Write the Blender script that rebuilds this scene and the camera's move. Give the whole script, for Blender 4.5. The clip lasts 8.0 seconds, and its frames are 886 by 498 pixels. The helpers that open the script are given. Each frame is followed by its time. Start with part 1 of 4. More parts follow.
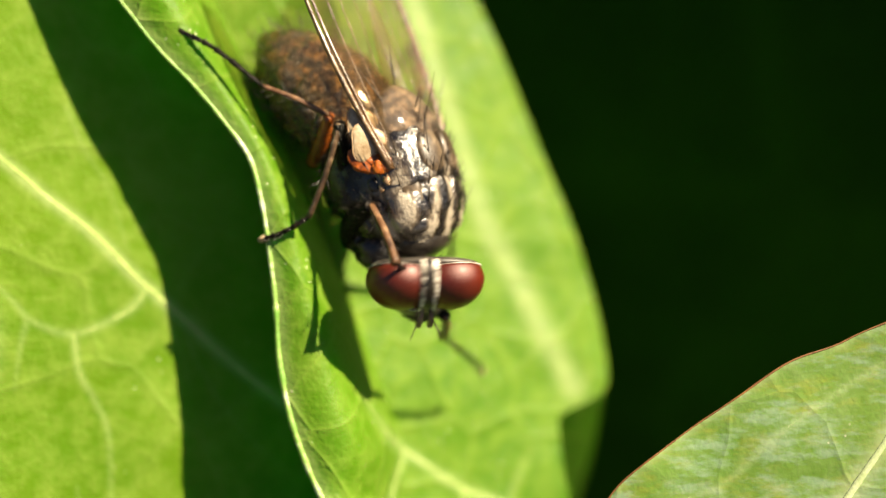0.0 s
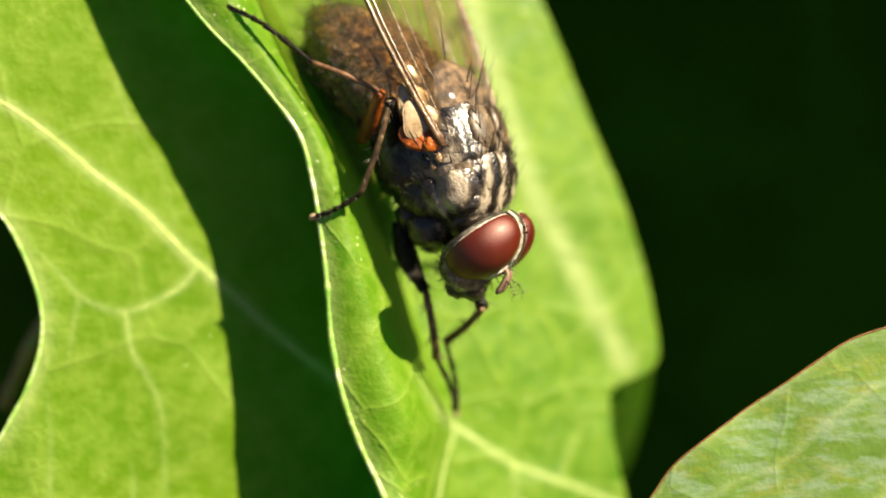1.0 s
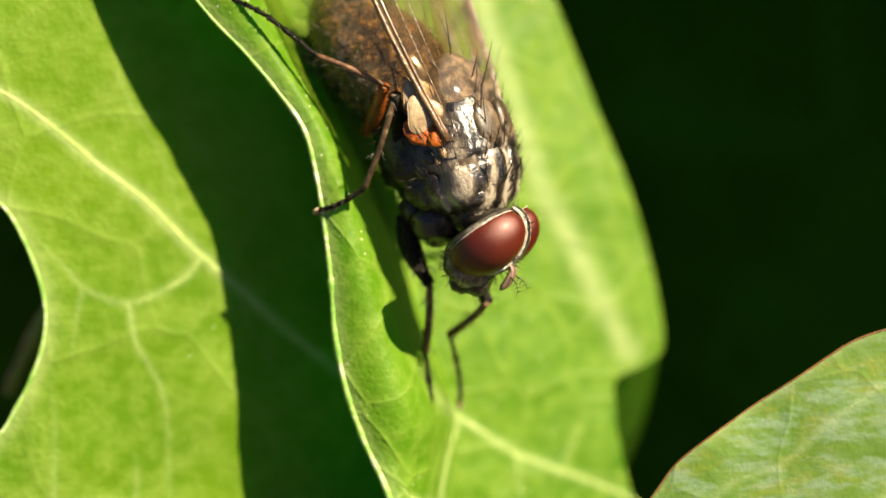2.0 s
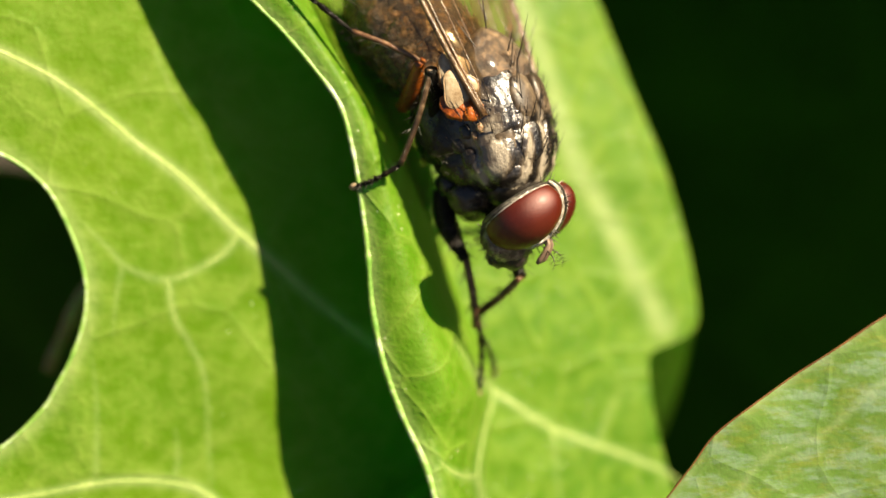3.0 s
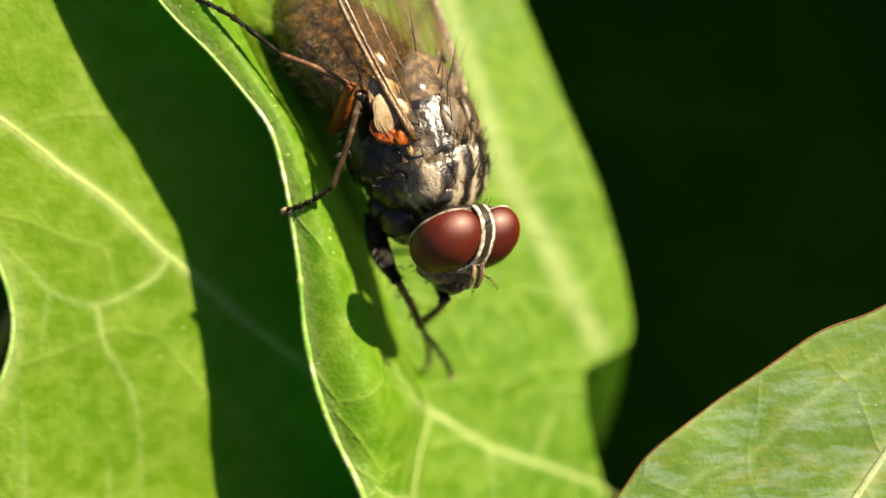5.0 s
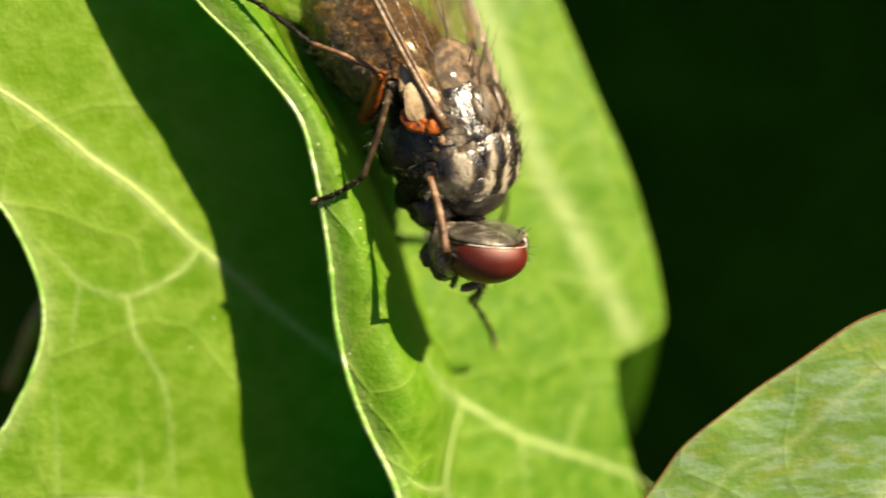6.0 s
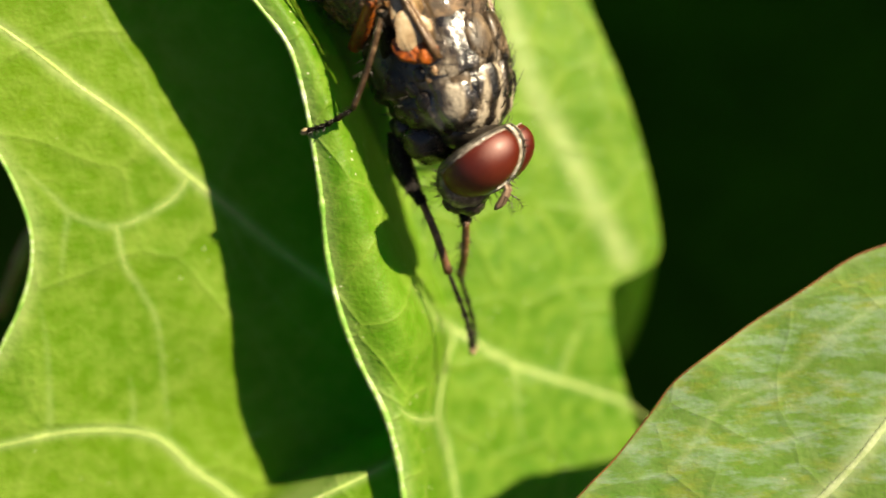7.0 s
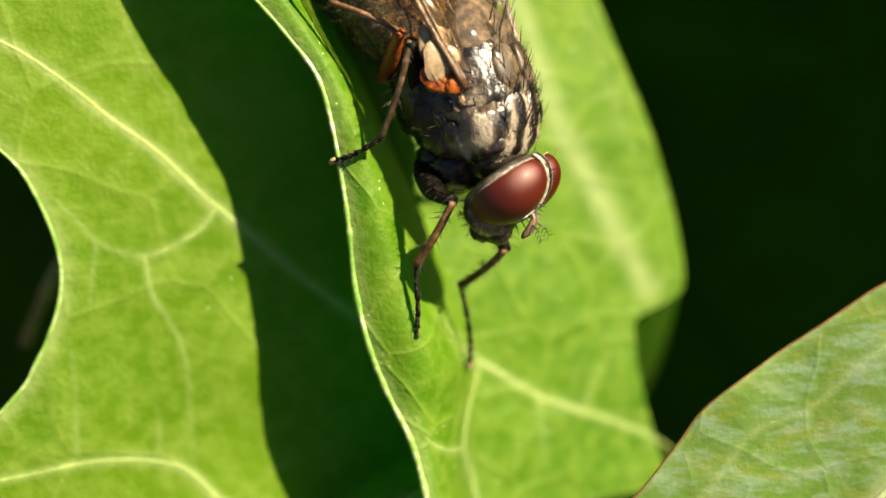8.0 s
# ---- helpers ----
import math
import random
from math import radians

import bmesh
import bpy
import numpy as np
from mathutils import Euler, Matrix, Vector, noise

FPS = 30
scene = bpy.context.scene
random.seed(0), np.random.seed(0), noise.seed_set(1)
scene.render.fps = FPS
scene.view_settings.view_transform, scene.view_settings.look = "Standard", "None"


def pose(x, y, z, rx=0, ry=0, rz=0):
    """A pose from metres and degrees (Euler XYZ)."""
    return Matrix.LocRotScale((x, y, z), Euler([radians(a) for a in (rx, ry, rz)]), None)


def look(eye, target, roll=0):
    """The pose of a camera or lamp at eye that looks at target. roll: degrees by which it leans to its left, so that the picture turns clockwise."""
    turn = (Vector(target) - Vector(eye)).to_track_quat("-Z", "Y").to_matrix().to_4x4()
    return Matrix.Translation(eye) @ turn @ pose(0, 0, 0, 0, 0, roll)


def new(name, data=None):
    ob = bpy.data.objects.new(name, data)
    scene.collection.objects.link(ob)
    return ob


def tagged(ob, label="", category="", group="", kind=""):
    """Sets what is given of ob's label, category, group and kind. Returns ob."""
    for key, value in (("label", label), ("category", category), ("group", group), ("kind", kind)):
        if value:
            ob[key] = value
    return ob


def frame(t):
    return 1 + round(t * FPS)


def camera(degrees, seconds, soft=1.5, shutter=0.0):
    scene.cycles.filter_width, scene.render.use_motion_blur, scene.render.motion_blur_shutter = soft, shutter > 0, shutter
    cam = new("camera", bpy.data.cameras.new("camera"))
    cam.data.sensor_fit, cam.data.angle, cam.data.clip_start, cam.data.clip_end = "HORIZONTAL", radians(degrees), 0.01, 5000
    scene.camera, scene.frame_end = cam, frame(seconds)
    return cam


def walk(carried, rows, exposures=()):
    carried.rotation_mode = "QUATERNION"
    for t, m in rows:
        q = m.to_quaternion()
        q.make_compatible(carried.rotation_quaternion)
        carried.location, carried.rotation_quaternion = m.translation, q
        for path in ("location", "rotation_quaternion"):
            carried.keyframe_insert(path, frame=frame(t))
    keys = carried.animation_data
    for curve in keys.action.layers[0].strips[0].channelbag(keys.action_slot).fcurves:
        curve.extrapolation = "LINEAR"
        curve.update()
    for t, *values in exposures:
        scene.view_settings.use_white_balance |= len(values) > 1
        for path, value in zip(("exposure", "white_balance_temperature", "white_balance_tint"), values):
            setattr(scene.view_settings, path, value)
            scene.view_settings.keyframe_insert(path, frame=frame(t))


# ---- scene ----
# The plan is laid out in millimetres in a frame that leans with the leaves: u to the right, v up along the slope, w out of it.
MM = 0.001
LEAN = pose(0, 0, 0.30, 50, 0, 0)
EYE = 21.54


def eye_at(u, v, w, rx, ry, rz):
    return LEAN @ pose(u * MM, v * MM, (EYE + w) * MM, rx, ry, rz)


# ---- camera ----
cam = camera(40, 8.0, soft=1.5, shutter=0.3)
cam.data.dof.use_dof = True
cam.data.dof.focus_distance = 0.0204
cam.data.dof.aperture_fstop = 44
walk(cam, [
    (0.0, eye_at(0.266, -0.362, 0.195, 2.03, -1.72, 0.20)),
    (0.1, eye_at(0.258, -0.304, 0.182, 2.01, -1.85, 0.19)),
    (0.2, eye_at(0.251, -0.247, 0.170, 1.45, -1.37, 0.18)),
    (0.3, eye_at(0.243, -0.189, 0.157, 1.19, -1.31, 0.17)),
    (0.4, eye_at(0.235, -0.132, 0.145, 1.39, -1.22, 0.16)),
    (0.5, eye_at(0.228, -0.074, 0.133, 1.45, -1.12, 0.15)),
    (0.6, eye_at(0.182, -0.060, 0.106, 1.31, -0.13, 0.12)),
    (0.7, eye_at(0.137, -0.045, 0.080, 1.17, 0.67, 0.09)),
    (0.8, eye_at(0.091, -0.030, 0.053, 0.70, 0.77, 0.06)),
    (0.9, eye_at(0.046, -0.015, 0.027, 0.30, 0.37, 0.03)),
    (1.0, eye_at(0.000, -0.000, 0.000, 0.00, -0.00, 0.01)),
    (1.1, eye_at(0.004, 0.054, -0.010, -0.26, -0.49, 0.03)),
    (1.2, eye_at(0.008, 0.107, -0.020, -0.46, -0.22, 0.06)),
    (2.3, eye_at(0.049, 0.699, -0.130, -3.75, 0.34, 0.34)),
    (2.4, eye_at(0.050, 0.664, -0.105, -4.34, -0.25, 0.30)),
    (2.5, eye_at(0.052, 0.629, -0.080, -3.99, 0.10, 0.26)),
    (2.6, eye_at(0.009, 0.593, -0.067, -3.18, 0.89, 0.19)),
    (2.7, eye_at(-0.035, 0.557, -0.054, -2.68, 1.42, 0.13)),
    (2.8, eye_at(-0.078, 0.521, -0.040, -2.79, 1.56, 0.06)),
    (2.9, eye_at(-0.122, 0.486, -0.027, -2.62, 1.29, -0.01)),
    (3.0, eye_at(-0.165, 0.450, -0.014, -2.65, 1.47, -0.07)),
    (3.1, eye_at(-0.137, 0.444, 0.011, -2.65, 0.85, -0.07)),
    (3.2, eye_at(-0.108, 0.439, 0.036, -3.06, 1.50, -0.06)),
    (3.3, eye_at(-0.080, 0.434, 0.062, -2.12, 2.15, -0.06)),
    (3.4, eye_at(-0.052, 0.428, 0.087, -1.28, 1.79, -0.05)),
    (3.5, eye_at(-0.023, 0.423, 0.113, -1.38, 0.52, -0.05)),
    (3.6, eye_at(-0.006, 0.431, 0.093, -2.43, -1.18, -0.05)),
    (3.7, eye_at(0.011, 0.440, 0.074, -2.85, -1.20, -0.05)),
    (3.8, eye_at(0.028, 0.448, 0.054, -1.89, 0.00, -0.05)),
    (3.9, eye_at(0.045, 0.457, 0.034, -1.80, 0.19, -0.05)),
    (4.0, eye_at(0.062, 0.465, 0.015, -2.58, 0.17, -0.05)),
    (4.1, eye_at(-0.002, 0.554, -0.001, -3.05, 0.07, -0.03)),
    (4.2, eye_at(-0.067, 0.644, -0.017, -2.62, 0.87, -0.01)),
    (5.3, eye_at(0.120, 0.977, -0.166, -3.27, -1.51, -0.69)),
    (5.4, eye_at(0.062, 0.977, -0.211, -4.08, -1.13, -0.74)),
    (5.5, eye_at(0.004, 0.976, -0.256, -3.83, -0.32, -0.78)),
    (5.6, eye_at(-0.019, 0.990, -0.268, -3.01, -0.24, -0.80)),
    (5.7, eye_at(-0.041, 1.003, -0.279, -2.97, 0.10, -0.82)),
    (5.8, eye_at(-0.063, 1.017, -0.290, -3.19, 0.33, -0.85)),
    (5.9, eye_at(-0.085, 1.030, -0.301, -3.50, 0.54, -0.87)),
    (6.0, eye_at(-0.107, 1.044, -0.313, -3.69, -0.13, -0.89)),
    (6.1, eye_at(-0.036, 1.083, -0.339, -3.64, -1.14, -0.84)),
    (6.2, eye_at(0.036, 1.122, -0.365, -4.89, -1.30, -0.78)),
    (6.3, eye_at(0.107, 1.161, -0.391, -5.98, -1.56, -0.73)),
    (6.4, eye_at(0.179, 1.200, -0.417, -6.38, -1.61, -0.67)),
    (6.5, eye_at(0.251, 1.239, -0.443, -6.67, -1.55, -0.61)),
    (6.6, eye_at(0.208, 1.285, -0.480, -6.54, -1.86, -0.64)),
    (6.7, eye_at(0.164, 1.332, -0.518, -6.04, -2.05, -0.66)),
    (6.8, eye_at(0.121, 1.379, -0.555, -5.93, -1.69, -0.69)),
    (6.9, eye_at(0.078, 1.426, -0.593, -7.04, -1.12, -0.71)),
    (7.0, eye_at(0.035, 1.473, -0.630, -8.14, -0.10, -0.74)),
    (7.1, eye_at(-0.002, 1.462, -0.621, -7.99, 0.20, -0.77)),
    (7.2, eye_at(-0.038, 1.450, -0.611, -7.18, 0.09, -0.81)),
    (7.3, eye_at(-0.075, 1.439, -0.601, -7.53, -0.20, -0.84)),
    (7.4, eye_at(-0.111, 1.428, -0.591, -8.08, -0.51, -0.88)),
    (7.5, eye_at(-0.147, 1.416, -0.581, -7.51, 0.54, -0.91)),
    (7.6, eye_at(-0.165, 1.385, -0.568, -6.87, 1.49, -0.89)),
    (7.8, eye_at(-0.200, 1.322, -0.542, -7.30, 0.66, -0.86)),
    (7.9, eye_at(-0.218, 1.291, -0.529, -6.50, 0.45, -0.84)),
    (8.0, eye_at(-0.235, 1.260, -0.515, -6.15, 0.43, -0.82)),
], exposures=[(0.0, 2.04, 6700, 12), (1.2, 2.01, 6700, 12), (2.5, 1.91, 6700, 11), (4.0, 1.88, 6700, 11), (5.5, 1.86, 6700, 10.5), (8.0, 1.81, 6700, 10)])

# ---- light ----
SUN_WAY = LEAN.to_3x3() @ Vector((1.11, 1.13, 0.97)).normalized()
world = bpy.data.worlds.new("sky")
scene.world = world
world.use_nodes = True
sky = world.node_tree.nodes.new("ShaderNodeTexSky")
sky.sky_type = "NISHITA"
sky.sun_disc = False
sky.sun_elevation = math.asin(SUN_WAY.z)
sky.sun_rotation = math.atan2(SUN_WAY.x, SUN_WAY.y)
world.node_tree.links.new(sky.outputs[0], world.node_tree.nodes["Background"].inputs[0])
world.node_tree.nodes["Background"].inputs[1].default_value = 0.019
sun = new("sun", bpy.data.lights.new("sun", "SUN"))
sun.data.energy = 5.0
sun.data.angle = radians(0.5)
sun.data.color = (1.0, 0.85, 0.60)
sun.matrix_world = look(SUN_WAY * 2, (0, 0, 0))


# ---- materials ----
class Nodes:
    """A small builder of node materials."""

    def __init__(self, name):
        self.mat = bpy.data.materials.new(name)
        self.mat.use_nodes = True
        self.tree = self.mat.node_tree
        self.bsdf = self.tree.nodes["Principled BSDF"]
        self.out = self.tree.nodes["Material Output"]
        self.space = self.tree.nodes.new("ShaderNodeTexCoord").outputs["Object"]

    def add(self, kind, **values):
        node = self.tree.nodes.new(kind)
        for key, value in values.items():
            node.inputs[key.replace("_", " ")].default_value = value
        return node

    def link(self, a, b):
        self.tree.links.new(a, b)

    def noise(self, scale, detail=4.0, rough=0.6):
        node = self.add("ShaderNodeTexNoise", Scale=scale, Detail=detail, Roughness=rough)
        self.link(self.space, node.inputs["Vector"])
        return node.outputs["Fac"]

    def cells(self, scale, feature="DISTANCE_TO_EDGE"):
        node = self.add("ShaderNodeTexVoronoi", Scale=scale)
        node.feature = feature
        warp = self.add("ShaderNodeTexNoise", Scale=scale * 0.7, Detail=2.0)
        self.link(self.space, warp.inputs["Vector"])
        mix = self.tree.nodes.new("ShaderNodeMix")
        mix.data_type = "VECTOR"
        mix.inputs[0].default_value = 0.35 / scale
        self.link(self.space, mix.inputs[4])
        self.link(warp.outputs["Color"], mix.inputs[5])
        self.link(mix.outputs[1], node.inputs["Vector"])
        return node.outputs["Distance"]

    def ramp(self, fac, stops, ease="LINEAR"):
        node = self.tree.nodes.new("ShaderNodeValToRGB")
        node.color_ramp.interpolation = ease
        while len(node.color_ramp.elements) < len(stops):
            node.color_ramp.elements.new(0.5)
        for e, (at, colour) in zip(node.color_ramp.elements, stops):
            e.position = at
            e.color = (*colour, 1) if len(colour) == 3 else colour
        self.link(fac, node.inputs[0])
        return node.outputs[0]

    def mix(self, fac, a, b, how="MIX"):
        node = self.tree.nodes.new("ShaderNodeMix")
        node.data_type = "RGBA"
        node.blend_type = how
        for value, slot in ((fac, 0), (a, 6), (b, 7)):
            if isinstance(value, (int, float)):
                node.inputs[slot].default_value = value
            elif isinstance(value, tuple):
                node.inputs[slot].default_value = (*value, 1)
            else:
                self.link(value, node.inputs[slot])
        return node.outputs[2]

    def math(self, how, a, b=0.0):
        node = self.tree.nodes.new("ShaderNodeMath")
        node.operation = how
        for value, slot in ((a, 0), (b, 1)):
            if isinstance(value, (int, float)):
                node.inputs[slot].default_value = value
            else:
                self.link(value, node.inputs[slot])
        return node.outputs[0]

    def bump(self, height, depth, strength=0.6):
        node = self.add("ShaderNodeBump", Strength=strength, Distance=depth)
        self.link(height, node.inputs["Height"])
        return node.outputs["Normal"]


def leaf_material(name, low, high, vein, gloss=0.44, through_light=0.40, net=900.0, net_mix=0.5, glow=(0.06, 0.58, 0.004), rough_skin=0.8, sheen=0.0, shine=0.18, pale=(0.44, 0.50, 0.25), glint_cut=0.62):
    n = Nodes(name)
    blotch = n.noise(160, 3.0)
    grain = n.noise(2600, 5.0)
    colour = n.ramp(blotch, [(0.3, low), (0.72, high)])
    colour = n.mix(n.ramp(grain, [(0.40, (0, 0, 0)), (0.68, (0.7, 0.7, 0.7))]), colour, n.mix(0.35, high, vein))
    lines = n.ramp(n.cells(net), [(0.0, (1, 1, 1)), (0.035, (0.35, 0.35, 0.35)), (0.09, (0, 0, 0))])
    fine = n.ramp(n.cells(net * 3.3), [(0.0, (1, 1, 1)), (0.12, (0, 0, 0))])
    colour = n.mix(n.math("MULTIPLY", lines, net_mix), colour, vein)
    colour = n.mix(n.math("MULTIPLY", fine, net_mix * 0.22), colour, vein)
    # bluish-white glints and their yellow lens fringe, painted into the colour as streaks
    if sheen:
        turned = n.add("ShaderNodeMapping", Rotation=(0, 0, radians(-38)), Scale=(0.35, 1.0, 1.0))
        n.link(n.space, turned.inputs["Vector"])
        for scale, tint, low_at in ((3600, (0.36, 0.33, 0.05), 0.50), (4200, (0.40, 0.52, 0.50), 0.48)):
            sheen_noise = n.add("ShaderNodeTexNoise", Scale=scale, Detail=5.0, Roughness=0.65)
            n.link(turned.outputs[0], sheen_noise.inputs["Vector"])
            spot = n.ramp(sheen_noise.outputs["Fac"], [(low_at, (0, 0, 0)), (low_at + 0.16, (1, 1, 1))])
            colour = n.mix(n.math("MULTIPLY", spot, sheen), colour, tint)
    along = n.tree.nodes.new("ShaderNodeAttribute")
    along.attribute_name = "vein"
    soft = n.math("MULTIPLY", along.outputs["Fac"], n.math("ADD", n.math("MULTIPLY", grain, 0.9), 0.45))
    colour = n.mix(soft, colour, pale)
    # tiny sun glints on the blade, painted as pale dots into the colour
    glints = n.ramp(n.cells(4600, "F1"), [(0.0, (1, 1, 1)), (0.05, (1, 1, 1)), (0.12, (0, 0, 0))])
    glints = n.math("MULTIPLY", glints, n.ramp(n.noise(900, 2.0), [(glint_cut, (0, 0, 0)), (glint_cut + 0.08, (1, 1, 1))]))
    colour = n.mix(n.math("MULTIPLY", glints, 0.75), colour, (0.72, 0.74, 0.52))
    n.link(colour, n.bsdf.inputs["Base Color"])
    n.link(n.ramp(grain, [(0.3, (gloss,) * 3), (0.75, (gloss + 0.2,) * 3)]), n.bsdf.inputs["Roughness"])
    n.bsdf.inputs["Specular IOR Level"].default_value = shine
    relief = n.math("ADD", n.math("MULTIPLY", n.cells(7000), 0.5), n.math("ADD", n.noise(5200, 4.0), n.math("MULTIPLY", lines, 0.8)))
    normal = n.bump(relief, 0.00003, rough_skin)
    n.link(normal, n.bsdf.inputs["Normal"])
    back = n.add("ShaderNodeBsdfTranslucent")
    n.link(n.mix(0.85, colour, n.mix(blotch, glow, n.mix(0.5, glow, (0.12, 0.62, 0.01)))), back.inputs["Color"])
    blend = n.add("ShaderNodeMixShader", Fac=through_light)
    n.link(n.bsdf.outputs[0], blend.inputs[1])
    n.link(back.outputs[0], blend.inputs[2])
    n.link(blend.outputs[0], n.out.inputs["Surface"])
    return n.mat


def skin_material(name, stops, scale, rough=0.35, relief=0.00001, coat=0.0, metal=0.0, spread=0.15, shine=0.5):
    n = Nodes(name)
    fac = n.math("ADD", n.math("MULTIPLY", n.noise(scale, 5.0, 0.65), 0.7), n.math("MULTIPLY", n.noise(scale * 6, 4.0), 0.3))
    n.link(n.ramp(fac, stops), n.bsdf.inputs["Base Color"])
    n.link(n.ramp(n.noise(scale * 2), [(0.3, (rough,) * 3), (0.7, (rough + spread,) * 3)]), n.bsdf.inputs["Roughness"])
    n.bsdf.inputs["Coat Weight"].default_value = coat
    n.bsdf.inputs["Coat Roughness"].default_value = 0.12
    n.bsdf.inputs["Metallic"].default_value = metal
    n.bsdf.inputs["Specular IOR Level"].default_value = shine
    n.link(n.bump(n.noise(scale * 8, 3.0), relief, 0.7), n.bsdf.inputs["Normal"])
    return n.mat


LEAF = leaf_material("leaf_lit", (0.046, 0.128, 0.003), (0.100, 0.196, 0.008), (0.26, 0.36, 0.06), net=700, net_mix=0.22, glint_cut=0.42)
LEAF_BROAD = leaf_material("leaf_broad", (0.058, 0.138, 0.003), (0.122, 0.212, 0.010), (0.27, 0.36, 0.08), net=420, net_mix=0.16, shine=0.11)
LEAF_GLOSSY = leaf_material("leaf_glossy", (0.074, 0.166, 0.020), (0.136, 0.228, 0.042), (0.26, 0.35, 0.15), gloss=0.26, net=600, net_mix=0.12, rough_skin=0.45, sheen=0.30, shine=0.3, pale=(0.52, 0.58, 0.34))
# background leaves: their deep shade is put into the base colour
LEAF_SHADE_DARK = leaf_material("leaf_shade_dark", (0.007, 0.038, 0.002), (0.012, 0.058, 0.003), (0.022, 0.088, 0.005), gloss=0.6, through_light=0.02, glow=(0.004, 0.03, 0.001), net=60, net_mix=0.5, shine=0.05)
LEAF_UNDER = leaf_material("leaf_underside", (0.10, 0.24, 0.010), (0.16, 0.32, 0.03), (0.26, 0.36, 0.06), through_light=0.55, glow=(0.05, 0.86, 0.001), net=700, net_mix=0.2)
VEIN = skin_material("leaf_vein", [(0.3, (0.16, 0.27, 0.04)), (0.55, (0.28, 0.37, 0.11)), (0.75, (0.46, 0.52, 0.26))], 1200, 0.5, shine=0.12)
VEIN_PALE = skin_material("leaf_vein_pale", [(0.3, (0.20, 0.28, 0.09)), (0.7, (0.42, 0.48, 0.30))], 2200, 0.35)
RIM = skin_material("leaf_rim", [(0.40, (0.08, 0.20, 0.02)), (0.52, (0.17, 0.29, 0.06)), (0.62, (0.40, 0.46, 0.34)), (0.72, (0.68, 0.72, 0.72))], 1700, 0.4)
RIM_BROWN = skin_material("leaf_rim_brown", [(0.35, (0.07, 0.022, 0.005)), (0.7, (0.22, 0.10, 0.02))], 1500, 0.5)
STALK = skin_material("dry_stalk", [(0.35, (0.14, 0.055, 0.018)), (0.65, (0.36, 0.19, 0.08))], 900, 0.5, 0.00005)
SOIL = skin_material("soil", [(0.3, (0.012, 0.009, 0.006)), (0.7, (0.05, 0.038, 0.025))], 60, 0.9, 0.004)
CUTICLE = skin_material("black_cuticle", [(0.3, (0.008, 0.007, 0.006)), (0.55, (0.022, 0.018, 0.014)), (0.8, (0.07, 0.055, 0.04))], 2600, 0.25)
BRONZE = skin_material("bronze_plate", [(0.36, (0.010, 0.007, 0.004)), (0.50, (0.045, 0.031, 0.018)), (0.60, (0.11, 0.080, 0.050)), (0.74, (0.34, 0.27, 0.18))], 3000, 0.36, 0.000008, coat=0.15, shine=0.35)
GLOSS = skin_material("glossy_black", [(0.4, (0.004, 0.003, 0.002)), (0.6, (0.016, 0.011, 0.008)), (0.78, (0.09, 0.065, 0.04))], 4000, 0.18, 0.00002, coat=0.3)
ABDOMEN = skin_material("abdomen_brown", [(0.38, (0.010, 0.006, 0.002)), (0.50, (0.046, 0.025, 0.008)), (0.60, (0.18, 0.095, 0.028)), (0.72, (0.42, 0.26, 0.10))], 3600, 0.18, 0.00012, coat=0.5)
LEG = skin_material("leg_dark", [(0.40, (0.002, 0.002, 0.0015)), (0.6, (0.006, 0.0045, 0.003)), (0.78, (0.045, 0.032, 0.020))], 6000, 0.22, 0.00003, shine=0.14)
LEG_BROWN = skin_material("leg_brown", [(0.36, (0.024, 0.009, 0.003)), (0.52, (0.095, 0.042, 0.015)), (0.70, (0.27, 0.16, 0.08))], 5000, 0.35, 0.00002)
LEG_MID = skin_material("leg_mid", [(0.35, (0.012, 0.007, 0.004)), (0.55, (0.060, 0.036, 0.018)), (0.72, (0.22, 0.15, 0.09))], 5000, 0.25, 0.00002)
LEG_ORANGE = skin_material("leg_orange", [(0.36, (0.05, 0.014, 0.003)), (0.50, (0.20, 0.052, 0.006)), (0.72, (0.42, 0.130, 0.015))], 1700, 0.3)
ORANGE = skin_material("orange_plate", [(0.34, (0.05, 0.010, 0.002)), (0.46, (0.26, 0.058, 0.003)), (0.62, (0.46, 0.145, 0.008)), (0.78, (0.60, 0.30, 0.06))], 1900, 0.3, 0.00003)
CREAM = skin_material("cream_lobe", [(0.3, (0.15, 0.095, 0.045)), (0.52, (0.30, 0.23, 0.14)), (0.75, (0.52, 0.46, 0.36))], 2600, 0.3, coat=0.3)
HINGE = skin_material("hinge_tan", [(0.3, (0.12, 0.055, 0.02)), (0.7, (0.40, 0.29, 0.17))], 6000, 0.3, coat=0.3)
SILVER = skin_material("silver_dusting", [(0.36, (0.10, 0.088, 0.07)), (0.50, (0.38, 0.35, 0.30)), (0.66, (0.76, 0.74, 0.68))], 5000, 0.35, coat=0.2)
FACE = skin_material("face_grey", [(0.3, (0.03, 0.022, 0.016)), (0.5, (0.16, 0.125, 0.085)), (0.75, (0.42, 0.35, 0.25))], 4200, 0.35)
OCCIPUT = skin_material("occiput_grey", [(0.38, (0.012, 0.010, 0.008)), (0.54, (0.050, 0.043, 0.034)), (0.74, (0.26, 0.24, 0.20))], 3000, 0.34, coat=0.3)
JOWL = skin_material("jowl_dark", [(0.36, (0.012, 0.009, 0.006)), (0.48, (0.060, 0.045, 0.030)), (0.60, (0.24, 0.195, 0.14)), (0.74, (0.56, 0.51, 0.43))], 3000, 0.30, coat=0.3)
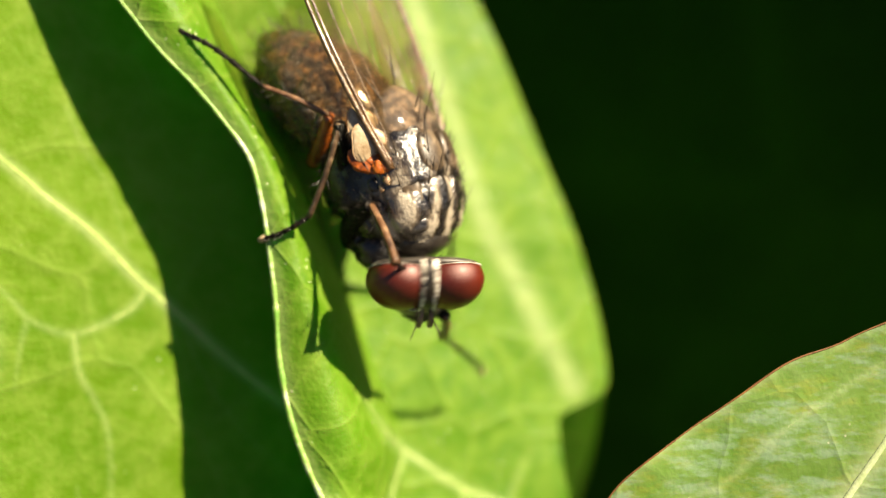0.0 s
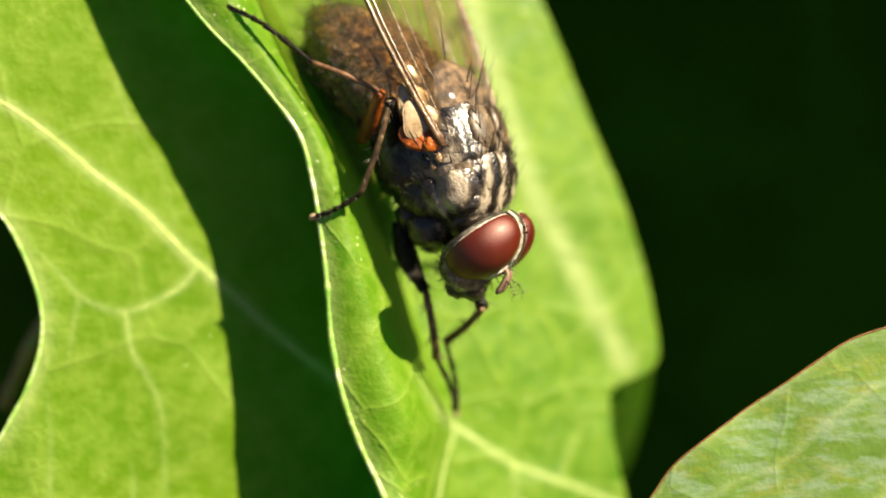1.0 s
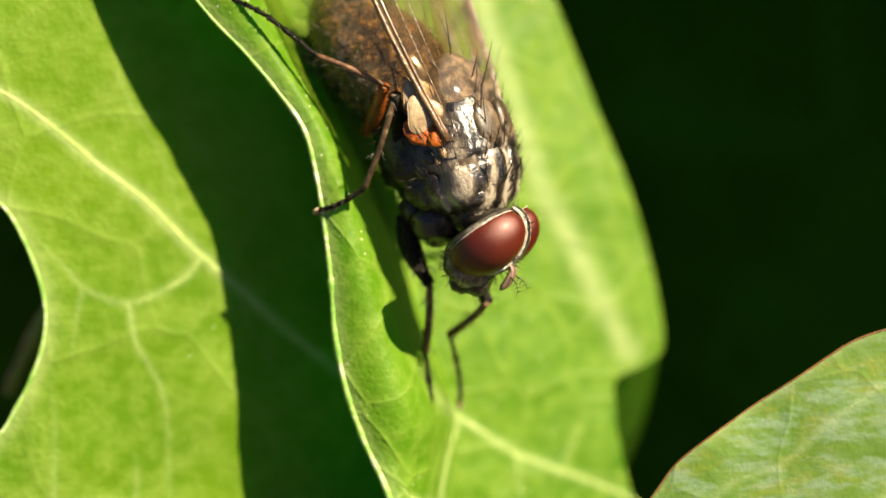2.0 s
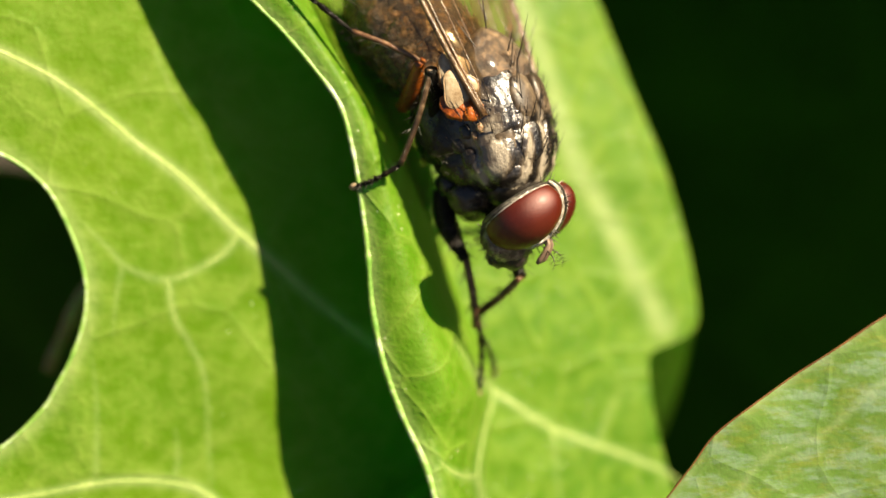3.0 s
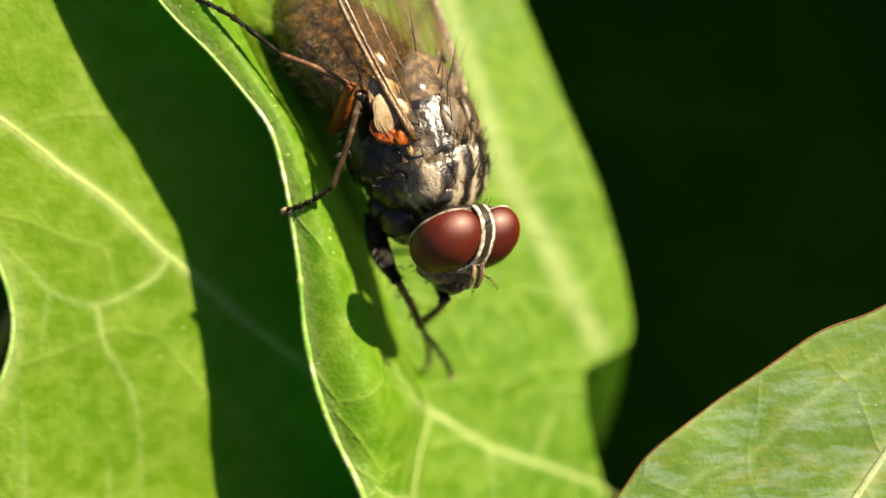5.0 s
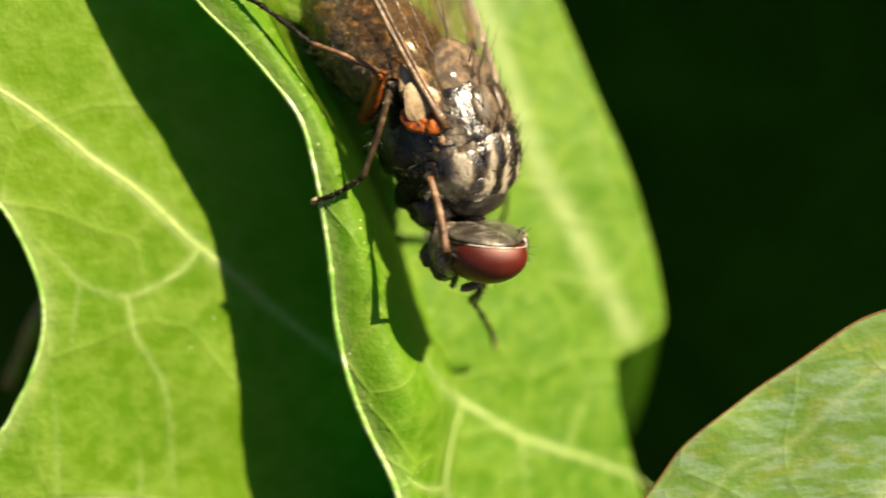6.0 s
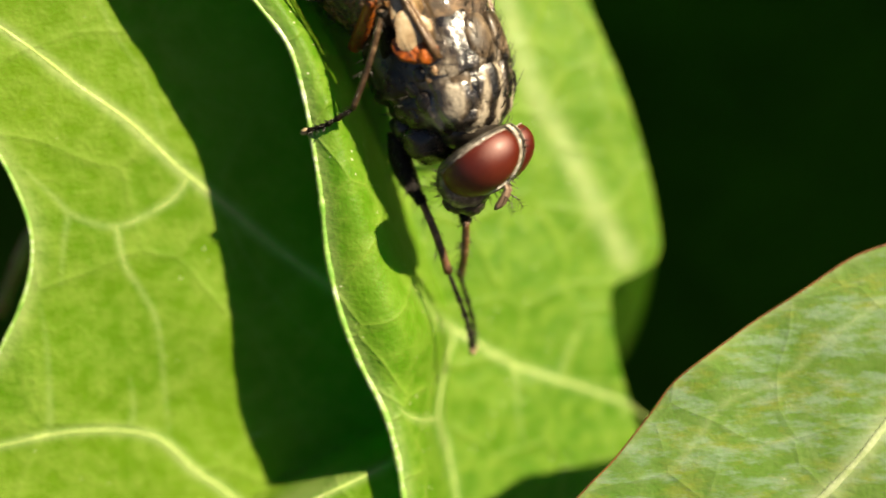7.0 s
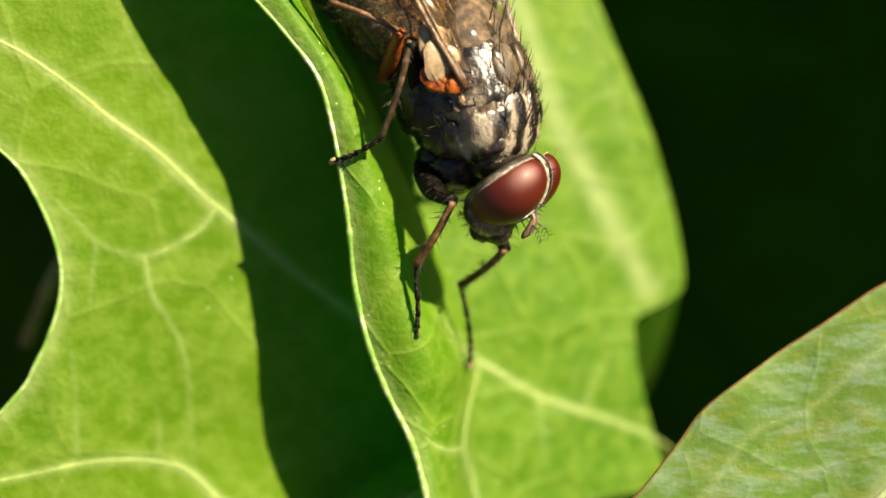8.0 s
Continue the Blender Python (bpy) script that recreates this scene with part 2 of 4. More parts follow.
SKULL = skin_material("skull_grey", [(0.38, (0.006, 0.005, 0.004)), (0.58, (0.024, 0.019, 0.014)), (0.8, (0.12, 0.10, 0.075))], 4200, 0.35)
SCUTELLUM = skin_material("scutellum_tan", [(0.36, (0.016, 0.011, 0.007)), (0.50, (0.07, 0.045, 0.025)), (0.62, (0.22, 0.145, 0.080)), (0.76, (0.46, 0.35, 0.23))], 5600, 0.30, 0.00005, coat=0.5)
ANTENNA = skin_material("antenna_tan", [(0.3, (0.050, 0.028, 0.016)), (0.7, (0.22, 0.15, 0.10))], 6000, 0.45)
HAIR = skin_material("bristle_black", [(0.3, (0.008, 0.007, 0.006)), (0.7, (0.03, 0.024, 0.018))], 3000, 0.35)
WING_VEIN = skin_material("wing_vein", [(0.38, (0.03, 0.014, 0.005)), (0.55, (0.10, 0.056, 0.024)), (0.72, (0.30, 0.20, 0.11))], 3000, 0.24, 0.00002, coat=0.3)


def eye_material():
    """Dark red facets; their little domes spread the sun's glint over a wide, even patch."""
    n = Nodes("eye_red")
    facets = n.cells(42000, "F1")
    colour = n.ramp(n.noise(1500, 3.0), [(0.3, (0.046, 0.006, 0.003)), (0.7, (0.080, 0.012, 0.005))])
    colour = n.mix(n.ramp(facets, [(0.2, (0, 0, 0)), (0.8, (0.35, 0.35, 0.35))]), colour, (0.02, 0.003, 0.002))
    n.link(colour, n.bsdf.inputs["Base Color"])
    n.bsdf.inputs["Roughness"].default_value = 0.30
    n.bsdf.inputs["Specular IOR Level"].default_value = 0.06
    relief = n.bump(facets, 0.000006, 0.35)
    n.link(relief, n.bsdf.inputs["Normal"])
    glint = n.add("ShaderNodeBsdfGlossy", Color=(0.055, 0.040, 0.039, 1), Roughness=0.58)
    glint.distribution = "BECKMANN"
    n.link(relief, glint.inputs["Normal"])
    both = n.tree.nodes.new("ShaderNodeAddShader")
    n.link(n.bsdf.outputs[0], both.inputs[0])
    n.link(glint.outputs[0], both.inputs[1])
    n.link(both.outputs[0], n.out.inputs["Surface"])
    return n.mat


def thorax_material():
    """Glossy black cuticle with pale dust in long stripes, thickest towards the head."""
    n = Nodes("thorax_striped")
    split = n.tree.nodes.new("ShaderNodeSeparateXYZ")
    n.link(n.space, split.inputs[0])
    along, across, up = split.outputs[0], split.outputs[1], split.outputs[2]
    wobble = n.math("MULTIPLY", n.math("SUBTRACT", n.noise(1400, 3.0), 0.5), 0.00020)
    off = n.math("ABSOLUTE", n.math("ADD", across, wobble))
    wave = n.math("MULTIPLY", n.math("ADD", n.math("COSINE", n.math("MULTIPLY", off, 2 * math.pi / 0.00044)), 1.0), 0.5)
    ahead = n.math("MULTIPLY", along, 150.0)
    long_way = n.add("ShaderNodeMapping", Scale=(0.35, 1.0, 1.0))
    n.link(n.space, long_way.inputs["Vector"])
    streak = n.add("ShaderNodeTexNoise", Scale=9000.0, Detail=4.0, Roughness=0.6)
    n.link(long_way.outputs[0], streak.inputs["Vector"])
    mass = n.math("ADD", n.math("MULTIPLY", wave, 0.42), n.math("ADD", n.math("MULTIPLY", streak.outputs["Fac"], 0.55), n.math("ADD", ahead, n.math("MULTIPLY", n.noise(2600, 4.0), 0.45))))
    dust = n.ramp(mass, [(0.64, (0.004, 0.003, 0.0025)), (0.76, (0.026, 0.019, 0.013)), (0.88, (0.085, 0.066, 0.045)), (1.0, (0.27, 0.235, 0.18))])
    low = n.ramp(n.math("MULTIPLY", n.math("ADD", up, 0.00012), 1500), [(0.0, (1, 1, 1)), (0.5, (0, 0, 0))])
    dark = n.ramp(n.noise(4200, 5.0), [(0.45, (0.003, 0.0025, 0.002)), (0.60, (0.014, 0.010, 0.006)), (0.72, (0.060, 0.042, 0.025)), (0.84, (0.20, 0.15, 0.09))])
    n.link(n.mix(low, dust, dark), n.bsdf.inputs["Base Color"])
    n.link(n.ramp(n.noise(3000), [(0.35, (0.22,) * 3), (0.7, (0.40,) * 3)]), n.bsdf.inputs["Roughness"])
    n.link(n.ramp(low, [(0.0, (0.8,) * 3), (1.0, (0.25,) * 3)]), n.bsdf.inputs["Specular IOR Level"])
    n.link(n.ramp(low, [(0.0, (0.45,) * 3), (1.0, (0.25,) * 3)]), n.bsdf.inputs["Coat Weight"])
    n.bsdf.inputs["Coat Roughness"].default_value = 0.20
    n.bsdf.inputs["Coat IOR"].default_value = 1.7
    n.link(n.bump(n.math("ADD", n.noise(2600, 3.0), n.math("MULTIPLY", n.noise(12000, 3.0), 0.35)), 0.00005, 0.45), n.bsdf.inputs["Coat Normal"])
    n.link(n.bump(n.math("ADD", n.noise(16000, 3.0), streak.outputs["Fac"]), 0.00003, 0.7), n.bsdf.inputs["Normal"])
    return n.mat


def wing_material():
    n = Nodes("wing_membrane")
    n.bsdf.inputs["Base Color"].default_value = (0.13, 0.09, 0.05, 1)
    n.bsdf.inputs["Roughness"].default_value = 0.20
    n.bsdf.inputs["Specular IOR Level"].default_value = 0.8
    n.link(n.bump(n.noise(2500, 3.0), 0.00002, 0.5), n.bsdf.inputs["Normal"])
    clear = n.add("ShaderNodeBsdfTransparent", Color=(0.80, 0.71, 0.56, 1))
    blend = n.tree.nodes.new("ShaderNodeMixShader")
    n.link(n.ramp(n.noise(900), [(0.3, (0.10,) * 3), (0.7, (0.26,) * 3)]), blend.inputs[0])
    n.link(clear.outputs[0], blend.inputs[1])
    n.link(n.bsdf.outputs[0], blend.inputs[2])
    n.link(blend.outputs[0], n.out.inputs["Surface"])
    return n.mat


def face_material():
    n = Nodes("face_silver")
    split = n.tree.nodes.new("ShaderNodeSeparateXYZ")
    n.link(n.space, split.inputs[0])
    side = n.math("ADD", n.math("MULTIPLY", n.math("ABSOLUTE", split.outputs[1]), 4200), n.math("MULTIPLY", n.math("SUBTRACT", n.noise(9000, 4.0), 0.5), 0.5))
    silver = n.ramp(n.noise(9000, 5.0), [(0.36, (0.10, 0.085, 0.065)), (0.52, (0.36, 0.33, 0.28)), (0.68, (0.76, 0.74, 0.68))])
    brown = n.ramp(n.noise(7000, 5.0), [(0.35, (0.02, 0.014, 0.009)), (0.55, (0.12, 0.09, 0.055)), (0.75, (0.36, 0.30, 0.21))])
    n.link(n.mix(n.ramp(side, [(0.26, (0, 0, 0)), (0.40, (1, 1, 1))]), brown, silver), n.bsdf.inputs["Base Color"])
    n.bsdf.inputs["Roughness"].default_value = 0.4
    n.link(n.bump(n.noise(20000, 4.0), 0.00002, 0.6), n.bsdf.inputs["Normal"])
    return n.mat


EYE_RED = eye_material()
FACE_BAND = face_material()
THORAX = thorax_material()
WING = wing_material()


# ---- mesh helpers ----
def part(name, bm, material, parent, label="", kind=""):
    me = bpy.data.meshes.new(name)
    bm.to_mesh(me)
    bm.free()
    for p in me.polygons:
        p.use_smooth = True
    me.materials.append(material)
    ob = new(name, me)
    ob.parent = parent
    return tagged(ob, label, kind=kind)


def curve_points(points, steps=10):
    """A smooth line through the points (Catmull-Rom)."""
    p = [Vector(q) for q in points]
    p = [p[0] * 2 - p[1]] + p + [p[-1] * 2 - p[-2]]
    out = []
    for i in range(1, len(p) - 2):
        for k in range(steps):
            t = k / steps
            a, b, c, d = p[i - 1], p[i], p[i + 1], p[i + 2]
            out.append(0.5 * ((2 * b) + (c - a) * t + (2 * a - 5 * b + 4 * c - d) * t * t + (3 * b - 3 * c + d - a) * t ** 3))
    out.append(p[-2])
    return out


def tube(bm, line, radii, sides=8, flat=1.0, up=Vector((0, 0, 1)), cap=True):
    """A tube along a line with a radius at each point; flat squashes it along up."""
    rings = []
    n = len(line)
    for i, p in enumerate(line):
        way = (line[min(i + 1, n - 1)] - line[max(i - 1, 0)]).normalized()
        side = way.cross(up)
        side = side.normalized() if side.length > 1e-6 else way.orthogonal().normalized()
        rise = side.cross(way).normalized()
        r = radii[i] if isinstance(radii, (list, tuple)) else radii
        rings.append([bm.verts.new(p + (side * math.cos(a) + rise * math.sin(a) * flat) * r)
                      for a in (2 * math.pi * k / sides for k in range(sides))])
    for a, b in zip(rings, rings[1:]):
        for k in range(sides):
            bm.faces.new((a[k], a[(k + 1) % sides], b[(k + 1) % sides], b[k]))
    if cap:
        bm.faces.new(rings[0][::-1])
        bm.faces.new(rings[-1])
    return bm


def lump(bm, centre, radii, turn=None, rings=20, sides=28, shape=None):
    """A rounded body: an ellipsoid whose points pass through shape(unit point) if given."""
    turn = turn or Matrix.Identity(3)
    made = []
    for i in range(rings + 1):
        a = math.pi * i / rings
        row = []
        for k in range(sides if 0 < i < rings else 1):
            b = 2 * math.pi * k / sides
            q = Vector((math.cos(a), math.sin(a) * math.cos(b), math.sin(a) * math.sin(b)))
            s = shape(q) if shape else 1.0
            row.append(bm.verts.new(Vector(centre) + turn @ Vector((q.x * radii[0] * s, q.y * radii[1] * s, q.z * radii[2] * s))))
        made.append(row)
    for i in range(rings):
        a, b = made[i], made[i + 1]
        for k in range(sides):
            j = (k + 1) % sides
            if len(a) == 1:
                bm.faces.new((a[0], b[k], b[j]))
            elif len(b) == 1:
                bm.faces.new((a[k], b[0], a[j]))
            else:
                bm.faces.new((a[k], b[k], b[j], a[j]))
    bmesh.ops.recalc_face_normals(bm, faces=bm.faces)
    return bm


def hairs(bm, seeds, sides=4):
    """Curved bristles: (root, way, length, radius) each."""
    for root, way, length, r in seeds:
        bend = Vector((-1, 0, 0)) * length * 0.18
        line = [root, root + way * length * 0.5 + bend * 0.3, root + way * length + bend]
        tube(bm, line, [r, r * 0.75, r * 0.15], sides, cap=False)
    return bm


def spline(knots):
    """x as a smooth function of y, from knots (x, y)."""
    line = curve_points([(x, y, 0) for x, y in knots], 14)
    ys = np.array([p.y for p in line])
    xs = np.array([p.x for p in line])
    order = np.argsort(ys)
    return lambda y: float(np.interp(y, ys[order], xs[order]))


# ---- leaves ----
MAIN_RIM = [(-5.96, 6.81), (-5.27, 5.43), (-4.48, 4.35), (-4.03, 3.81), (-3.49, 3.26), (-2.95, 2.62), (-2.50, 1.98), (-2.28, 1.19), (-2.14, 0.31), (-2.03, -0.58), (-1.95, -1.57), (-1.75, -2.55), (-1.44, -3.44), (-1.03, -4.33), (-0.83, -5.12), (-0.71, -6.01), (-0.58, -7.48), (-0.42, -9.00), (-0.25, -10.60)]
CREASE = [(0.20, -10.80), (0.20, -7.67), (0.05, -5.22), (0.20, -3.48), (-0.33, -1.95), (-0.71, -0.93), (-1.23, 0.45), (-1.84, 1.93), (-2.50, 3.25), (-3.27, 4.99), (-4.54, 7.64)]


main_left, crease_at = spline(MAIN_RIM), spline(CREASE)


def blade_main(x, y):
    return -2.7 - 0.42 * (x - 0.2) - 0.12 * (y + 3.2)


def height_main(x, y):
    """A margin that stands up steeply from the crease, and the blade beyond it."""
    a, b = main_left(y), crease_at(y)
    s = (x - a) / (b - a)
    if s >= 1:
        z = blade_main(x, y)
    else:
        s = max(0, s)
        rise = 0.22 * (b - a)
        steep = 3.5 + 1.5 * math.tanh((y + 3.4) * 1.6)
        z = 0.3 + rise * s + (blade_main(b, y) - 0.3 - rise) * s ** steep
    z += 0.07 * noise.noise(Vector((x * 0.6, y * 0.6, 3.1))) + 0.02 * noise.noise(Vector((x * 2.1, y * 2.1, 7.7)))
    return z


def height_left(x, y):
    below = min(1.0, max(0.0, (-6.30 + 0.500 * (x + 3.36) - y) / 0.22))
    fold = 2.1 * below * below * (3 - 2 * below)
    return fold - 1.45 - 0.32 * (x + 3.9) - 0.011 * (y + 0.7) + 0.10 * noise.noise(Vector((x * 0.5, y * 0.5, 11.0)))


def height_right(x, y):
    return 1.4 + 0.08 * (x - 5) + 0.10 * noise.noise(Vector((x * 0.6, y * 0.6, 21.0)))


def sheet(left, right, top, bottom, height, columns, rows, thick=0.22):
    """A leaf blade between two edges: an upper and a lower skin, closed round the margin."""
    bm = bmesh.new()
    skins = []
    for drop in (0.0, thick):
        grid = []
        for j in range(rows + 1):
            y = top + (bottom - top) * j / rows
            a, b = left(y), right(y)
            row = []
            for i in range(columns + 1):
                s = i / columns
                x = a + (b - a) * s
                thin = min(1.0, 6 * min(s, 1 - s) + 0.25)
                row.append(bm.verts.new(Vector((x, y, height(x, y) - drop * thin)) * MM))
            grid.append(row)
        skins.append(grid)
    for grid, flip in ((skins[0], False), (skins[1], True)):
        for j in range(rows):
            for i in range(columns):
                f = (grid[j][i], grid[j + 1][i], grid[j + 1][i + 1], grid[j][i + 1])
                bm.faces.new(f[::-1] if flip else f).material_index = int(flip)
    up, low = skins
    loop = [(0, i) for i in range(columns)] + [(j, columns) for j in range(rows)]
    loop += [(rows, i) for i in range(columns, 0, -1)] + [(j, 0) for j in range(rows, 0, -1)]
    for (a, b), (c, d) in zip(loop, loop[1:] + loop[:1]):
        bm.faces.new((up[a][b], up[c][d], low[c][d], low[a][b]))
    return bm


def ridge(points, height, r0, r1, lift=0.0, sides=8, flat=0.55, steps=10):
    """A raised vein or margin that follows the blade."""
    line = [Vector((p.x, p.y, height(p.x, p.y) + lift)) * MM for p in curve_points([(x, y, 0) for x, y in points], steps)]
    n = len(line) - 1
    radii = [(r0 + (r1 - r0) * i / n) * MM * (1.0 + 0.35 * noise.noise(line[i] * 3500) + 0.12 * noise.noise(line[i] * 9000)) for i in range(n + 1)]
    return tube(bmesh.new(), line, radii, sides, flat)


def leaf(label, blade, material, veins, height, vein_material=None, margin=(), lift=-0.03):
    """A blade with raised veins; the skin pales softly beside each vein and along the margin."""
    ob = part("ivy_leaf", blade, material, None)
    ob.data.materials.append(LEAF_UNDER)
    ob.matrix_world = LEAN
    tagged(ob, label, "leaf", "leaves of the climbing plant")
    count = len(ob.data.vertices)
    spots = np.empty(count * 3, dtype=np.float32)
    ob.data.vertices.foreach_get("co", spots)
    spots = spots.reshape(-1, 3)[:, :2] / MM
    paleness = np.zeros(count, dtype=np.float32)
    for points, r0, r1 in veins:
        broad = r0 > 0.2
        line = curve_points([(x, y, 0) for x, y in points], 14)
        for k, p in enumerate(line):
            r = r0 + (r1 - r0) * k / len(line)
            wide = r * (0.60 if broad else 1.15) + 0.025
            near = np.hypot(spots[:, 0] - p.x, spots[:, 1] - p.y) / wide
            paleness = np.maximum(paleness, (0.46 if broad else min(0.50, 7 * r)) * np.exp(-near ** 2))
        if broad:
            part("vein", ridge(points, height, 0.05, 0.05, -0.045), VEIN, ob, "broad pale midrib")
        else:
            part("vein", ridge(points, height, r0 * 0.42, r1 * 0.38, lift + 0.022, flat=0.5), vein_material or VEIN, ob, "pale raised leaf vein")
    for points, wide, strength in margin:
        near = np.full(count, 99.0, dtype=np.float32)
        for p in curve_points([(x, y, 0) for x, y in points], 14):
            near = np.minimum(near, np.hypot(spots[:, 0] - p.x, spots[:, 1] - p.y) / wide)
        paleness = np.maximum(paleness, strength * np.exp(-near ** 2))
    ob.data.attributes.new("vein", "FLOAT", "POINT").data.foreach_set("value", paleness)
    return ob


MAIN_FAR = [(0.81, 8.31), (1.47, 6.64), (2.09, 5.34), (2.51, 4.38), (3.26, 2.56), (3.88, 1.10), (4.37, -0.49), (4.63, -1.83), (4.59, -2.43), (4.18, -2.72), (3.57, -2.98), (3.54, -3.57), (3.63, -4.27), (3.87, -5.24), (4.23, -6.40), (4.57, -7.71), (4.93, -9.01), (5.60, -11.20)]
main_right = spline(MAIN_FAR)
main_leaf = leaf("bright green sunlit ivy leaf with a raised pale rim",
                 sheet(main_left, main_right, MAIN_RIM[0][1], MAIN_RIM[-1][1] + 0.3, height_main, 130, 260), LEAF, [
    ([(0.25, -3.53), (0.70, -3.84), (1.40, -4.33), (2.34, -4.74), (3.37, -5.18), (4.06, -5.57), (4.74, -6.23)], 0.066, 0.05),
    ([(0.25, -3.53), (0.13, -3.90), (0.02, -4.25), (-0.09, -4.96), (0.08, -5.85), (0.18, -6.43), (0.35, -7.51)], 0.048, 0.04),
    ([(0.25, -3.53), (-0.02, -3.15), (-0.19, -2.83), (-0.52, -2.25)], 0.05, 0.015),
    ([(-0.09, -4.96), (-0.49, -4.59), (-0.78, -4.27), (-0.94, -3.87)], 0.04, 0.015),
    ([(1.40, -4.33), (1.48, -4.69), (1.50, -5.23), (1.60, -5.91)], 0.04, 0.015),
    ([(2.34, -4.74), (2.64, -4.09), (3.02, -3.53)], 0.035, 0.012),
    ([(-0.16, 8.15), (0.31, 6.13), (0.78, 4.60), (1.26, 3.19), (1.85, 1.30), (2.57, -0.00), (3.30, -1.43), (3.85, -2.38)], 0.30, 0.42),
    ([(1.15, 6.47), (1.76, 5.05), (2.42, 3.50), (3.09, 1.69), (3.71, -0.12)], 0.022, 0.02),
], height_main, None, [(MAIN_RIM, 0.17, 0.34)])
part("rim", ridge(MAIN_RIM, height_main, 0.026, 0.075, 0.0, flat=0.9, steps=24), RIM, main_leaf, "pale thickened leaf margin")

# the lobe of the same leaf that turns under
def flap():
    bm = bmesh.new()
    a, b = Vector((*MAIN_FAR[8], 0)), Vector((*MAIN_FAR[10], 0))
    a.z, b.z = height_main(a.x, a.y) - 0.12, height_main(b.x, b.y) - 0.12
    fall = Vector((0.02, -1.0, -1.55))
    rows = []
    for j in range(25):
        s = j / 24
        row = []
        for i in range(13):
            q = i / 12
            p = a.lerp(b, q * 1.3) + fall * (s * 3.4) + Vector((0.12 * math.sin(s * 3), 0, 0.12 * math.sin(q * 3.1)))
            row.append(bm.verts.new(p * MM))
        rows.append(row)
    for j in range(24):
        for i in range(12):
            bm.faces.new((rows[j][i], rows[j][i + 1], rows[j + 1][i + 1], rows[j + 1][i]))
    bmesh.ops.solidify(bm, geom=bm.faces[:], thickness=0.2 * MM)
    return bm


part("turned_lobe", flap(), LEAF, main_leaf, "shaded lobe of the leaf turned under")

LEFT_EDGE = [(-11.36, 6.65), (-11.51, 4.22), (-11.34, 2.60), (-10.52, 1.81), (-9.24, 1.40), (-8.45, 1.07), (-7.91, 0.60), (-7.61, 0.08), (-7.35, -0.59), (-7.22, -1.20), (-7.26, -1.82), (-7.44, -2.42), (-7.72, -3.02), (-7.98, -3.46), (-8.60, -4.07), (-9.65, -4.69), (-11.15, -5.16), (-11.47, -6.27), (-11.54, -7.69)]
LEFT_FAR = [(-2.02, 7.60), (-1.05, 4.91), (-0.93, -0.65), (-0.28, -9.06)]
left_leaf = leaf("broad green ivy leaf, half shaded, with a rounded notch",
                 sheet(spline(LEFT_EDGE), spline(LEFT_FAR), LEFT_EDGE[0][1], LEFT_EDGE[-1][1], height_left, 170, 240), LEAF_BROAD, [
    ([(-10.53, 3.70), (-9.24, 3.27), (-7.91, 2.63), (-7.18, 2.11), (-6.33, 1.36), (-5.57, 0.74), (-4.78, -0.10), (-4.04, -0.79), (-3.07, -1.72), (-2.12, -2.51), (-1.16, -3.31)], 0.07, 0.085),
    ([(-4.58, -0.30), (-4.79, -0.61), (-5.08, -0.83), (-5.83, -1.15), (-6.52, -0.92), (-6.80, -0.60), (-7.36, 0.00)], 0.055, 0.02),
    ([(-5.83, -1.15), (-5.72, -1.86), (-5.45, -2.39), (-5.21, -3.03), (-5.15, -4.39), (-5.07, -5.45)], 0.04, 0.015),
    ([(-6.61, -0.92), (-6.71, -1.43), (-6.79, -2.14)], 0.03, 0.01),
    ([(-9.20, -5.12), (-7.89, -4.97), (-7.10, -4.86), (-6.55, -4.85), (-5.79, -4.95), (-5.21, -5.20), (-4.72, -5.77), (-4.08, -6.37), (-3.37, -7.29)], 0.05, 0.075),
    ([(-3.36, -6.64), (-2.89, -6.26), (-2.01, -5.84), (-0.94, -5.43)], 0.06, 0.05),
    ([(-6.01, 3.02), (-5.67, 2.20), (-5.28, 1.58), (-5.09, 0.96), (-4.88, 0.12)], 0.02, 0.010),
    ([(-5.79, -4.95), (-5.70, -4.56), (-5.73, -3.94)], 0.035, 0.01),
    ([(-7.10, -4.86), (-7.06, -4.16), (-7.07, -3.25), (-7.16, -2.43)], 0.03, 0.01),
    ([(-4.58, -0.30), (-4.08, -1.26), (-3.78, -2.23)], 0.012, 0.01),
    ([(-4.04, -0.79), (-3.58, -1.92), (-2.85, -3.02), (-2.02, -3.82)], 0.02, 0.01),
], height_left, None, [(LEFT_EDGE, 0.20, 0.30)])
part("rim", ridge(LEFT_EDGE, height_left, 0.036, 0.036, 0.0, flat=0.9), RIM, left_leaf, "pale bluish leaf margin")

